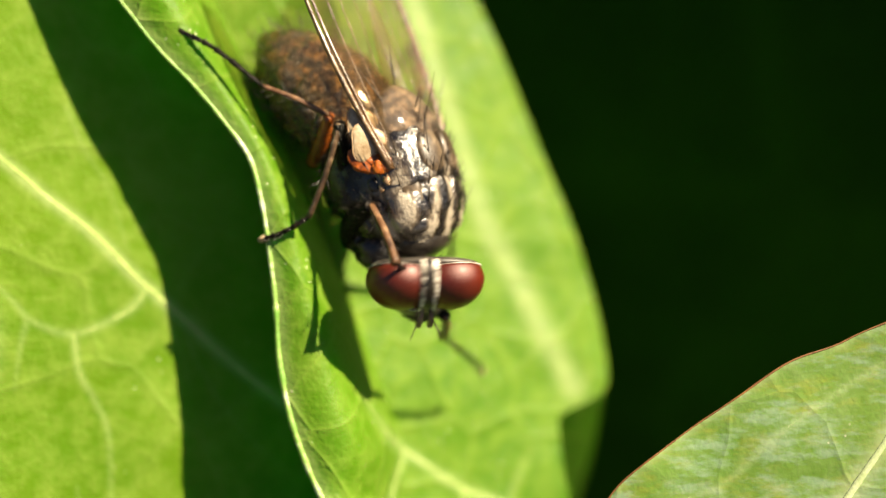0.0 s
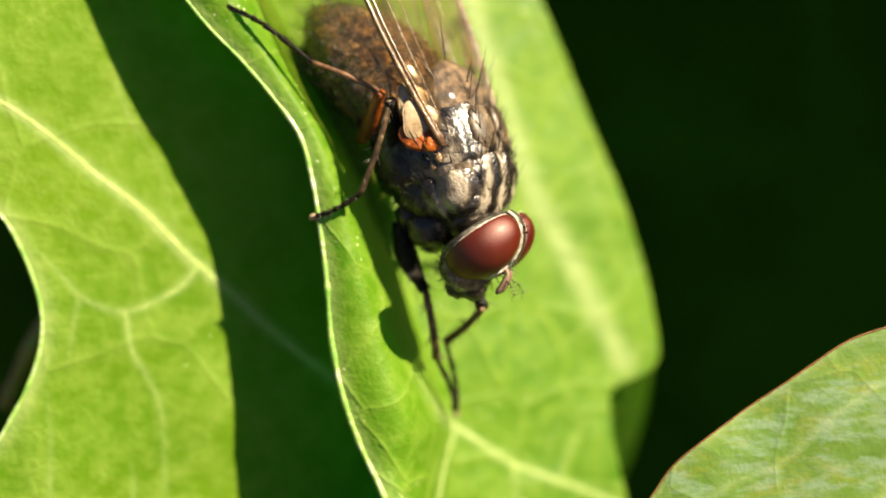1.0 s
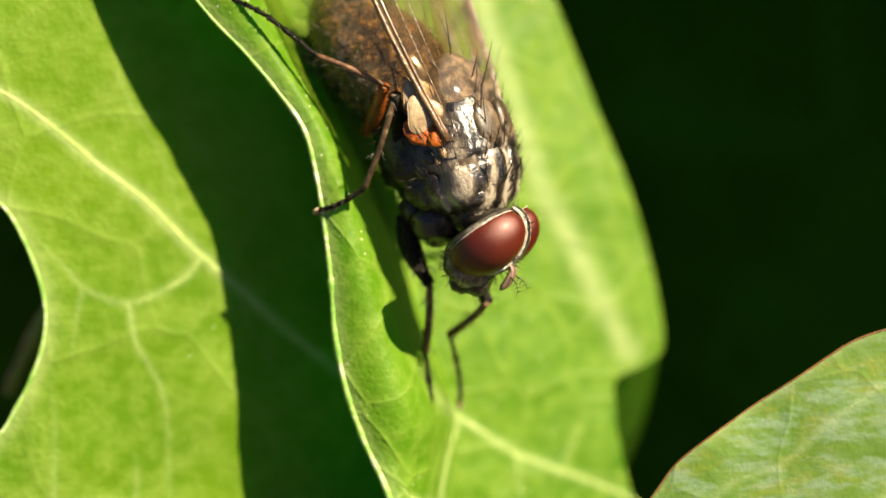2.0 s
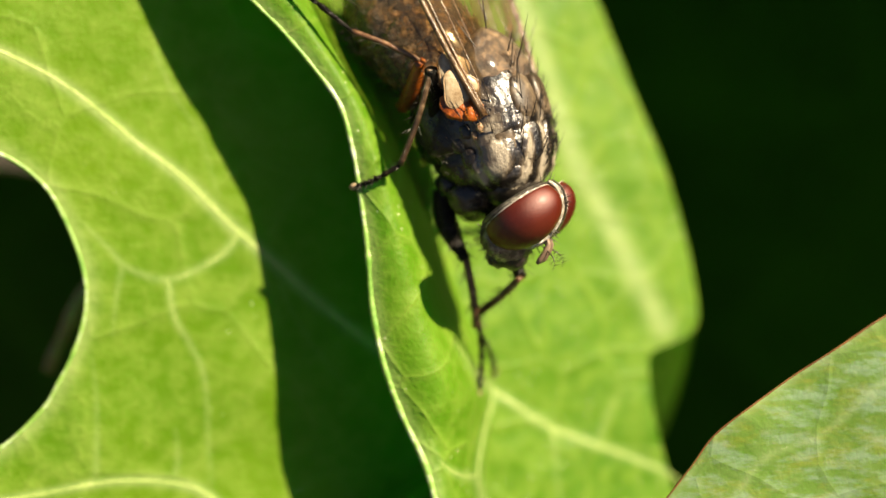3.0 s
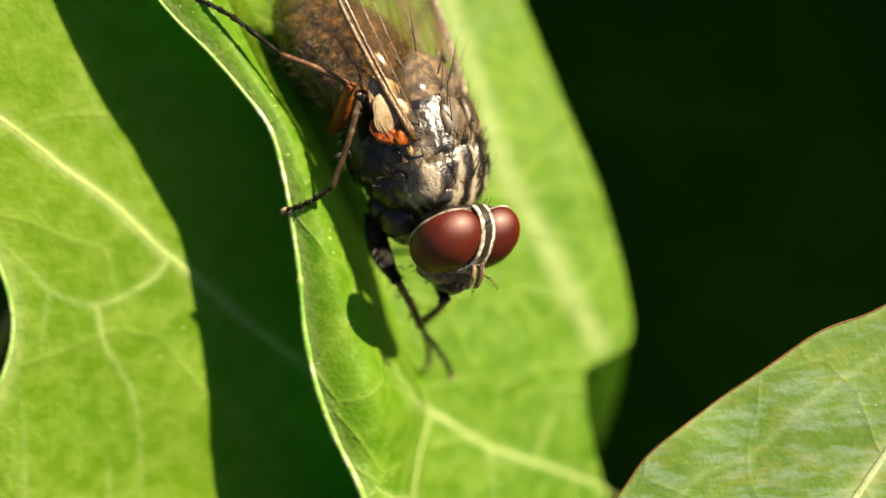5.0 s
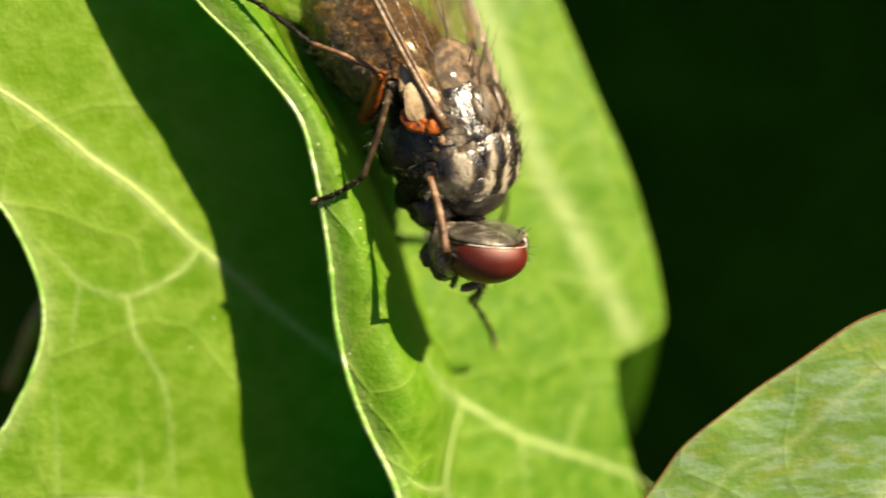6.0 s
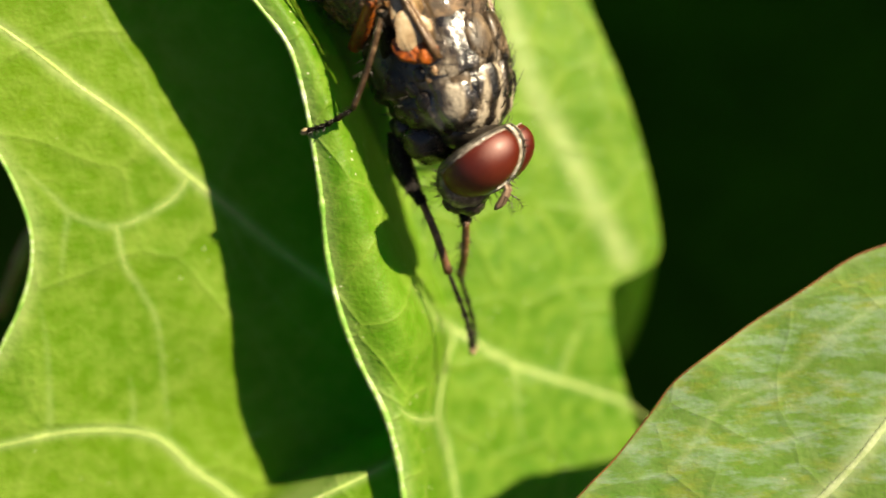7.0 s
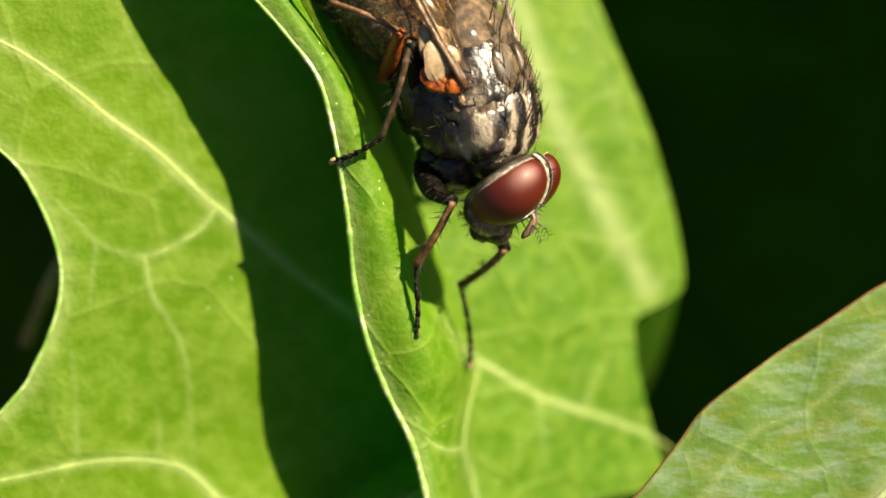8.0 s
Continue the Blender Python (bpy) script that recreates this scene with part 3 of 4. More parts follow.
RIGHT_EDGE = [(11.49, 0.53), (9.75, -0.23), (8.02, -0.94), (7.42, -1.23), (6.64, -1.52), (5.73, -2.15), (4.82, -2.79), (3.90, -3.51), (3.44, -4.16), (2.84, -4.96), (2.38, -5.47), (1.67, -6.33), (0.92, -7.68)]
right_far = RIGHT_EDGE[0][0] + 1.0
right_leaf = leaf("glossy green ivy leaf with painted pale sheen, whitish veins and a brown-edged margin",
                  sheet(spline(RIGHT_EDGE), lambda y: right_far, RIGHT_EDGE[0][1], RIGHT_EDGE[-1][1], height_right, 120, 150), LEAF_GLOSSY, [
    ([(5.73, -6.34), (6.09, -5.78), (6.51, -5.30), (7.23, -4.33), (8.02, -3.11), (8.96, -1.72), (9.85, -0.60)], 0.16, 0.16),
    ([(3.71, -5.22), (4.05, -4.82), (4.69, -3.94), (5.60, -3.54), (6.51, -2.68), (8.02, -1.64), (9.31, -0.78)], 0.034, 0.038),
    ([(6.51, -5.30), (6.09, -4.75), (6.00, -4.19), (6.28, -3.71)], 0.022, 0.012),
    ([(7.23, -4.33), (7.18, -3.70), (7.36, -3.13)], 0.022, 0.012),
], height_right, VEIN_PALE, [(RIGHT_EDGE, 0.10, 0.25)])
part("rim", ridge(RIGHT_EDGE, height_right, 0.015, 0.015, 0.0, flat=0.9), RIM_BROWN, right_leaf, "thin brown leaf margin")


# the leaves behind, turned from the sun; more of their shade is in the colour
def deep_leaf(label, centre, facing, spin, length, width, seed):
    bm = bmesh.new()
    rows, cols = 48, 30

    def half(s):
        lobes = 1 + 0.10 * math.sin(s * 17 + seed) + 0.06 * math.sin(s * 31 + seed * 2)
        return width / 2 * math.sin(math.pi * min(1, s * 0.97 + 0.03)) ** 0.6 * lobes

    def at(s, q):
        x = q * half(s)
        return Vector((x, (s - 0.5) * length, 0.003 * x * x + 0.9 * noise.noise(Vector((x * 0.1, s * 4, seed)))))

    grid = [[bm.verts.new(at(j / rows, i / cols * 2 - 1) * MM) for i in range(cols + 1)] for j in range(rows + 1)]
    for j in range(rows):
        for i in range(cols):
            bm.faces.new((grid[j][i], grid[j][i + 1], grid[j + 1][i + 1], grid[j + 1][i]))
    bmesh.ops.solidify(bm, geom=bm.faces[:], thickness=0.3 * MM)
    ob = part("ivy_leaf", bm, LEAF_SHADE_DARK, None)
    tagged(ob, label, "leaf", "leaves of the climbing plant")
    turn = Vector(facing).to_track_quat("Z", "Y").to_matrix().to_4x4()
    ob.matrix_world = LEAN @ Matrix.Translation(Vector(centre) * MM) @ turn @ pose(0, 0, 0, 0, 0, spin)
    back = ob.matrix_world.inverted()
    start = ob.matrix_world @ (at(0.06, 0.0) * MM - Vector((0, 0, 0.0006)))
    stalk_line = [start, start + Vector((0.002, 0.004, -0.03)), start + Vector((0.01, 0.03, -0.14)), Vector((start.x + 0.012, start.y + 0.05, -0.02))]
    part("leaf_stalk", tube(bmesh.new(), [back @ p for p in curve_points(stalk_line, 8)], 0.0008, 8, up=Vector((0.3, 1, 0))), LEAF_SHADE_DARK, ob, "thin green leaf stalk")
    return ob


deep_leaf("large ivy leaf with deep shade put into its dark green", (11, -1, -22), (-0.62, -0.50, 0.60), 25, 62, 52, 1.0)
# added dark leaf that fills the shaded gap behind the notch
deep_leaf("added ivy leaf coloured as the dark shade under the others", (-21, -11, -30), (-0.2, -0.75, 0.62), -30, 48, 44, 4.0)

# a dry brown stalk behind the notch of the broad leaf
def stalk():
    line = curve_points([(-9.05, -3.25, -3.5), (-8.85, -2.8, -3.45), (-8.6, -2.3, -3.4), (-8.35, -1.8, -3.4), (-7.9, -1.1, -3.6), (-7.0, -0.4, -4.2)], 8)
    n = len(line) - 1
    return tube(bmesh.new(), [p * MM for p in line], [(0.13 + 0.06 * noise.noise(p * 3)) * MM for p in line], 10)


stem = part("leaf_stalk", stalk(), STALK, None)
stem.matrix_world = LEAN
tagged(stem, "dry brown stalk under the notched leaf", "stalk")

# soil far below
def soil():
    bm = bmesh.new()
    n = 60
    axis = [math.copysign(abs(k / (n / 2)) ** 5, k) * 400 for k in range(-n // 2, n // 2 + 1)]
    g = [[bm.verts.new((x, y, 0.015 * noise.noise(Vector((x * 9, y * 9, 0))) - 0.01)) for x in axis] for y in axis]
    for j in range(n):
        for i in range(n):
            bm.faces.new((g[j][i], g[j][i + 1], g[j + 1][i + 1], g[j + 1][i]))
    return bm


tagged(part("ground", soil(), SOIL, None), "dark brown garden soil below the leaves", "soil", kind="structure")


# ---- the fly ----
FLY_AHEAD = Vector((0.24, -0.965, 0.03)).normalized()
FLY_BACK = Vector((0.79, 0.20, 0.57))
FLY_BACK = (FLY_BACK - FLY_AHEAD * FLY_BACK.dot(FLY_AHEAD)).normalized()
FLY_LEFT = FLY_BACK.cross(FLY_AHEAD)
FLY_AT = Vector((0.10, 1.57, -0.15))
FLY_TURN = Matrix((FLY_AHEAD, FLY_LEFT, FLY_BACK)).transposed()
FLY_POSE = Matrix.Translation(FLY_AT * MM) @ FLY_TURN.to_4x4()
fly = new("fly")
fly.empty_display_size = 0.001
fly.matrix_world = LEAN @ FLY_POSE
tagged(fly, "grey-black bristly fly with dark red eyes on a leaf", "fly")


def local(p):
    """A point of the plan, in the fly's own space."""
    return FLY_TURN.transposed() @ (Vector(p) - FLY_AT)


def thorax():
    def shape(q):
        s = 1.0
        s -= 0.07 * math.exp(-((q.x - 0.12 - 0.06 * abs(q.y)) / 0.045) ** 2) * max(0, q.z)
        s -= 0.035 * math.exp(-((abs(q.y) - 0.22) / 0.05) ** 2) * max(0, q.z)
        s -= 0.05 * math.exp(-((abs(q.y) - 0.55) / 0.07) ** 2) * max(0, q.z)
        s += 0.05 * math.exp(-((q.x - 0.45) / 0.2) ** 2 - ((abs(q.y) - 0.75) / 0.2) ** 2)
        s += 0.035 * noise.noise(Vector((q.x * 4, q.y * 4, q.z * 4)))
        s += 0.05 * math.exp(-((q.x + 0.1) / 0.25) ** 2 - ((q.z + 0.15) / 0.2) ** 2) + 0.06 * math.exp(-((q.x - 0.55) / 0.18) ** 2 - ((q.z + 0.25) / 0.2) ** 2)
        s -= 0.05 * math.exp(-((q.x - 0.25) / 0.06) ** 2) * (q.z < 0.3) + 0.04 * math.exp(-((q.z - 0.25) / 0.06) ** 2)
        s += 0.24 * max(0.0, -q.z - 0.1) * (0.5 - 0.5 * math.tanh((q.x - 0.25) * 3))
        s += 0.012 * noise.noise(q * 9) + 0.008 * noise.noise(q * 19)
        s *= (abs(q.x) ** 2.35 + abs(q.y) ** 2.35 + abs(q.z) ** 2.35) ** (-1 / 2.35)
        s *= 1 - 0.42 * max(0.0, q.x - 0.15) * max(0.0, 0.2 - q.z)
        return s * (1 + 0.10 * (abs(q.y * q.z)))
    return lump(bmesh.new(), (0, 0, 0), (1.34 * MM, 1.03 * MM, 1.08 * MM), None, 84, 110, shape)


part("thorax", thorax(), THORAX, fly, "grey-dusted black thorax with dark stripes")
part("scutellum", lump(bmesh.new(), Vector((-1.02, 0, 0.52)) * MM, (0.76 * MM, 0.80 * MM, 0.38 * MM), pose(0, 0, 0, 0, -18, 0).to_3x3(), 20, 28, lambda q: 1 - 0.18 * max(0, -q.x) * abs(q.y)), SCUTELLUM, fly,
     "tan-grey rounded scutellum")
part("pronotum", lump(bmesh.new(), Vector((1.08, 0, 0.18)) * MM, (0.34 * MM, 0.62 * MM, 0.55 * MM)), CUTICLE, fly, "black collar behind the head")
part("neck", tube(bmesh.new(), [Vector((x, 0, z)) * MM for x, z in ((1.1, 0.0), (1.4, -0.02), (1.7, -0.05))], 0.24 * MM, 12), LEG_BROWN, fly, "brown neck")



def back_plate(name, x, degrees, along, across, material, label, high=0.11, sink=0.062):
    """A gently domed plate on the thorax, at a turn from the midline of the back."""
    a = radians(degrees)
    c, d = math.cos(a), math.sin(a)
    f = (1 - (abs(x) / 1.34) ** 2.35) ** (1 / 2.35) * (abs(c) ** 2.35 + abs(d) ** 2.35) ** (-1 / 2.35)
    out = Vector((0.28 * x, d, c)).normalized()
    ahead = (Vector((1, 0, 0)) - out * out.x).normalized()
    turn = Matrix((ahead, out.cross(ahead), out)).transposed()
    spot = Vector((x, d * 1.03 * f, c * 1.08 * f)) - out * sink
    bm = lump(bmesh.new(), spot * MM, (along * MM, across * MM, high * MM), turn, 26, 34,
              lambda q: (abs(q.x) ** 2.6 + abs(q.y) ** 2.6 + abs(q.z) ** 2.6) ** (-1 / 2.6) + 0.05 * noise.noise(q * 2 + Vector((x * 5, degrees, 0))) + 0.02 * noise.noise(q * 7))
    part(name, bm, material, fly, label)


for side in (-1, 1):
    back_plate("back_plate", -0.36, side * 17, 0.40, 0.27, BRONZE, "glossy bronze-grey back plate", 0.14)
    back_plate("back_plate", 0.42, side * 17, 0.34, 0.25, THORAX, "striped grey-dusted back plate", 0.09)
    back_plate("back_plate", -0.42, side * 47, 0.34, 0.17, THORAX, "grey-dusted back plate", 0.10)
    back_plate("back_plate", 0.36, side * 46, 0.30, 0.20, BRONZE, "glossy bronze-grey back plate", 0.09)
    back_plate("shoulder_plate", 0.86, side * 48, 0.16, 0.26, THORAX, "grey-dusted shoulder plate", 0.12)
    for x, degrees, size in ((0.02, 80, 0.15), (0.20, 92, 0.17), (0.48, 84, 0.20), (0.62, 104, 0.20), (-0.12, 102, 0.18)):
        back_plate("side_plate", x, side * degrees, size, size * 0.8, GLOSS, "glossy black side plate", 0.10)

DROOP = FLY_TURN.transposed() @ pose(0, 0, 0, 0, 0, 8).to_3x3() @ FLY_TURN @ pose(0, 0, 0, 0, -29, 0).to_3x3()


def abdomen_ring(k):
    """One of the overlapping plates of the abdomen."""
    bm = bmesh.new()
    a0, a1 = k / 5, (k + 1) / 5 + 0.05
    rows = []
    for i in range(9):
        s = min(1.0, a0 + (a1 - a0) * i / 8)
        r = math.sin(math.pi * (0.18 + 0.80 * s)) ** 0.62
        step = 1.0 + 0.035 * (i / 8)
        ring = []
        for j in range(40):
            b = 2 * math.pi * j / 40
            w = 1 + 0.02 * noise.noise(Vector((s * 5, math.cos(b) * 2, math.sin(b) * 2 + k)))
            p = Vector((-s * 3.15, 1.06 * r * math.cos(b) * step * w, 0.98 * r * math.sin(b) * step * w))
            ring.append(bm.verts.new((DROOP @ p + Vector((-0.85, 0, -0.20))) * MM))
        rows.append(ring)
    for a, b in zip(rows, rows[1:]):
        for j in range(40):
            bm.faces.new((a[j], a[(j + 1) % 40], b[(j + 1) % 40], b[j]))
    bm.faces.new(rows[0])
    bm.faces.new(rows[-1][::-1])
    bmesh.ops.recalc_face_normals(bm, faces=bm.faces)
    return bm


for k in range(5):
    part("abdomen_plate", abdomen_ring(k), ABDOMEN, fly, "brown mottled abdomen plate")


def on_body(count, seed, centre, radii, turn, keep, length, r, spread=0.35, back=0.5):
    """Bristle seeds scattered over an ellipsoid, leaning backwards."""
    rng = random.Random(seed)
    out = []
    while len(out) < count:
        q = Vector((rng.gauss(0, 1), rng.gauss(0, 1), rng.gauss(0, 1))).normalized()
        if not keep(q):
            continue
        root = turn @ Vector((q.x * radii[0], q.y * radii[1], q.z * radii[2])) + Vector(centre)
        normal = turn @ Vector((q.x / radii[0], q.y / radii[1], q.z / radii[2])).normalized()
        way = (normal + turn @ Vector((-back, 0, 0)) + Vector((rng.gauss(0, 1), rng.gauss(0, 1), rng.gauss(0, 1))) * spread * 0.4).normalized()
        out.append((root * MM, way, length * MM * rng.uniform(0.6, 1.25), r * MM))
    return out


I3 = Matrix.Identity(3)
part("bristles", hairs(bmesh.new(), on_body(300, 1, (0, 0, 0), (1.40, 1.09, 1.15), I3, lambda q: q.z > -0.1, 0.22, 0.008, 0.35, 1.1)), HAIR, fly,
     "short black bristles", "stuff")
part("long_bristles", hairs(bmesh.new(), on_body(44, 2, (0, 0, 0), (1.40, 1.10, 1.16), I3, lambda q: q.z > 0.1, 0.48, 0.014, 0.4, 1.3)
                            + on_body(8, 3, (-1.08, 0, 0.62), (0.74, 0.72, 0.42), I3, lambda q: q.x < 0.3 and q.z > -0.2, 0.70, 0.015, 0.3, 1.2)), HAIR, fly,
     "long curved black bristles", "stuff")
part("abdomen_hairs", hairs(bmesh.new(), on_body(420, 4, DROOP @ Vector((-1.55, 0, 0)) + Vector((-0.85, 0, -0.20)), (1.6, 1.05, 0.98), DROOP,
                                                 lambda q: True, 0.28, 0.008, 0.4, 0.9)), HAIR, fly, "fine dark hairs", "stuff")
part("belly_hairs", hairs(bmesh.new(), on_body(160, 5, (0, 0, 0), (1.40, 1.09, 1.14), I3, lambda q: q.z < 0.0, 0.22, 0.008, 0.6, 0.3)), HAIR, fly,
     "fine dark hairs", "stuff")


# wings, folded back over the abdomen
def wing(side):
    """Blade of the wing in its own plane: along x backwards, across y towards the midline."""
    root = Vector((-0.15, side * 1.0, 0.62))
    tip = Vector((-5.3, side * 1.38, -0.20))
    along = tip - root
    across = Vector((0.10, -side * 1.0, 0.16)).normalized()
    lift = along.cross(across).normalized() * side

    def at(s, q):
        chord = 1.75 * math.sin(math.pi * min(1.0, 0.10 + 0.86 * s)) ** 0.55
        lead = 0.28 * math.sin(math.pi * s)
        return (root + along * s + across * (q * chord - lead) + lift * (0.10 * math.sin(s * 7 + q * 3) * q + 0.12 * math.sin(q * 6) * q)) * MM

    bm = bmesh.new()
    grid = [[bm.verts.new(at(j / 40, i / 14)) for i in range(15)] for j in range(41)]
    for j in range(40):
        for i in range(14):
            bm.faces.new((grid[j][i], grid[j][i + 1], grid[j + 1][i + 1], grid[j + 1][i]))
    blade = part("wing", bm, WING, fly, "clear smoky folded wing")
    for q0, q1, r in ((0.0, 0.0, 0.058), (0.07, 0.10, 0.038), (0.2, 0.36, 0.012), (0.35, 0.62, 0.010), (0.55, 0.9, 0.009)):
        line = [at(k / 24, q0 + (q1 - q0) * k / 24) for k in range(24)]
        part("wing_vein", tube(bmesh.new(), line, [r * MM * (1 - 0.6 * k / 24) for k in range(24)], 8), WING_VEIN, blade, "brown wing vein")
    return blade


wing(-1)
wing(1)
for side in (-1, 1):
    for x, out, z, along, wide, spin in ((-0.42, 1.12, 0.30, 0.25, 0.36, 18), (-0.26, 1.03, 0.50, 0.15, 0.20, -20)):
        turn = pose(0, 0, 0, side * 45, 0, 0).to_3x3() @ pose(0, 0, 0, 0, spin, 0).to_3x3()
        plate = lump(bmesh.new(), Vector((x, side * (out - (0.1 if side > 0 else 0.0)), z)) * MM, (along * MM, 0.07 * MM, wide * MM), turn, 24, 32,
                     lambda q: 1 + 0.16 * noise.noise(q * 1.9 + Vector((x * 7, 0, 0))) + 0.06 * noise.noise(q * 6))
        part("wing_base", plate, ORANGE, fly, "orange wing base plate")
    for x, z, size in ((0.02, 0.50, 0.09), (0.12, 0.36, 0.07)):
        part("wing_hinge", lump(bmesh.new(), Vector((x, side * 1.03, z)) * MM, (size * MM, 0.06 * MM, size * 0.7 * MM), None, 12, 16,
                                lambda q: 1 + 0.4 * noise.noise(q * 3 + Vector((z * 9, 0, 0)))), HINGE, fly, "pale tan wing hinge")
    for x, z, size, out in ((-0.70, 0.38, 0.31, 1.16), (-1.06, 0.32, 0.27, 1.12)):
        turn = pose(0, 0, 0, side * -42, 10, 0).to_3x3() @ pose(0, 0, 0, 0, 0, side * 30).to_3x3()
        shell = lump(bmesh.new(), Vector((x, side * out, z)) * MM, (size * MM, size * 0.92 * MM, 0.055 * MM), turn, 24, 36,
                     lambda q: 1 + 0.15 * math.cos(3 * math.atan2(q.y, q.x)) * (1 - q.z * q.z) + 0.05 * noise.noise(q * 2))
        part("calypter", shell, CREAM, fly, "cream-white scale at the wing base")
        lip = [Vector((math.cos(a), 0.93 * math.sin(a), 0.0)) * size * (1 + 0.15 * math.cos(3 * a)) for a in (2 * math.pi * k / 36 for k in range(37))]
        part("calypter_edge", tube(bmesh.new(), [(turn @ p + Vector((x, side * out, z))) * MM for p in lip], 0.016 * MM, 6), HINGE, fly, "thickened tan edge of the scale")


# legs
def segment(name, length, r0, r1, material, label, spines, seed, belly=0.0, bow=0.03):
    """A leg segment along +x from its joint, with bristles."""
    bm = bmesh.new()
    n = 14
    line, radii = [], []
    for i in range(n + 1):
        s = i / n
        line.append(Vector((s * length, 0, bow * length * math.sin(s * math.pi))) * MM)
        radii.append((r0 + (r1 - r0) * s + belly * math.sin(math.pi * min(1, s * 1.1)) + 0.15 * r1 * math.exp(-((s - 0.97) / 0.05) ** 2)) * MM)
    tube(bm, line, radii, 12)
    rng = random.Random(seed)
    seeds = []
    for _ in range(spines):
        s, b = rng.uniform(0.05, 1.0), rng.uniform(0, 2 * math.pi)
        out = Vector((0.0, math.cos(b), math.sin(b)))
        r = r0 + (r1 - r0) * s + belly * math.sin(math.pi * s)
        seeds.append(((Vector((s * length, 0, 0)) + out * r * 0.9) * MM, (out + Vector((0.9, 0, 0))).normalized(), rng.uniform(0.10, 0.24) * MM, 0.008 * MM))
    ob = part(name, bm, material, fly, label)
    fur = bmesh.new()
    for root, way, size, r in seeds:
        tube(fur, [root, root + way * size * 0.5, root + way * size], [r, r * 0.7, r * 0.2], 4, cap=False)
    part("leg_bristles", fur, HAIR, ob, "fine black leg bristles", "stuff")
    return ob


def tarsus(length, seed, label):
    """Five little joints and a pale pad with two claws, along +x."""
    bm, fur = bmesh.new(), bmesh.new()
    at = 0.0
    for k, share in enumerate((0.42, 0.18, 0.14, 0.12, 0.14)):
        size = share * length
        drop = [-0.011 * k * k * length * 0.5, -0.011 * (k + 1) ** 2 * length * 0.5]
        line = [Vector((at + size * s, 0, drop[0] + (drop[1] - drop[0]) * s)) * MM for s in (0, 0.15, 0.5, 0.9, 1.0)]
        tube(bm, line, [r * MM for r in (0.030, 0.040, 0.042, 0.056, 0.036)], 10)
        rng = random.Random(seed + k)
        for _ in range(9):
            s, b = rng.random(), rng.uniform(0, 6.28)
            root = line[0].lerp(line[-1], s)
            way = Vector((0.8, math.cos(b), math.sin(b))).normalized()
            tube(fur, [root, root + way * 0.13 * MM], [0.008 * MM, 0.002 * MM], 4, cap=False)
        at += size
    end = line[-1]
    for b in (-1, 1):
        tube(bm, [end, end + Vector((0.07, b * 0.05, 0.02)) * MM, end + Vector((0.14, b * 0.07, -0.05)) * MM], [0.018 * MM, 0.012 * MM, 0.003 * MM], 5)
    ob = part("tarsus", bm, LEG, fly, label)
    pad = lump(bmesh.new(), end + Vector((0.06, 0, -0.02)) * MM, (0.09 * MM, 0.075 * MM, 0.045 * MM), None, 8, 10)
    part("leg_bristles", fur, HAIR, ob, "fine black leg bristles", "stuff")
    part("foot_pad", pad, CREAM, ob, "pale foot pad")
    return ob


def aim(a, b, roll=Vector((0.2, 0.1, 1.0))):
    """The pose of a segment that starts at a and points to b, in the fly's space."""
    x = (b - a).normalized()
    y = roll.cross(x).normalized()
    return Matrix.Translation(a * MM) @ Matrix((x, y, x.cross(y))).transposed().to_4x4()


def still_leg(joints, radii, materials, labels, seed):
    pts = [local(p) for p in joints]
    for i, (name, r, m, lab) in enumerate(zip(("femur", "tibia"), radii, materials, labels)):
        ob = segment(name, (pts[i + 1] - pts[i]).length, r[0], r[1], m, lab, 26, seed + i, 0.03 if i == 0 else 0.0)
        ob.matrix_basis = aim(pts[i], pts[i + 1])
    ob = tarsus((pts[3] - pts[2]).length * 0.96, seed, "dark bristly foot")
    ob.matrix_basis = aim(pts[2], pts[3])


still_leg([(-0.84, 1.22, -0.10), (-0.90, 2.53, 0.90), (-1.44, 0.93, 0.55), (-2.20, 0.47, 0.40)], ((0.13, 0.10), (0.058, 0.052)), (LEG, LEG_MID), ("dark femur", "dark brown thin tibia"), 11)
still_leg([(-1.44, 1.96, -0.20), (-1.09, 2.70, 0.65), (-2.26, 3.22, 0.50), (-3.70, 4.42, 0.50)], ((0.12, 0.09), (0.055, 0.048)), (LEG_ORANGE, LEG_BROWN), ("orange-brown femur", "brown thin tibia"), 21)
still_leg([(0.5, 1.6, -0.5), (1.1, 1.7, -0.9), (1.15, 0.7, -2.2), (1.2, -0.1, -3.0)], ((0.13, 0.10), (0.06, 0.05)), (LEG, LEG_BROWN), ("dark femur", "brown thin tibia"), 31)
still_leg([(0.2, 2.4, -0.6), (0.5, 3.3, -1.2), (0.4, 4.2, -2.6), (0.4, 5.0, -4.0)], ((0.13, 0.10), (0.06, 0.05)), (LEG, LEG_BROWN), ("dark femur", "brown thin tibia"), 41)

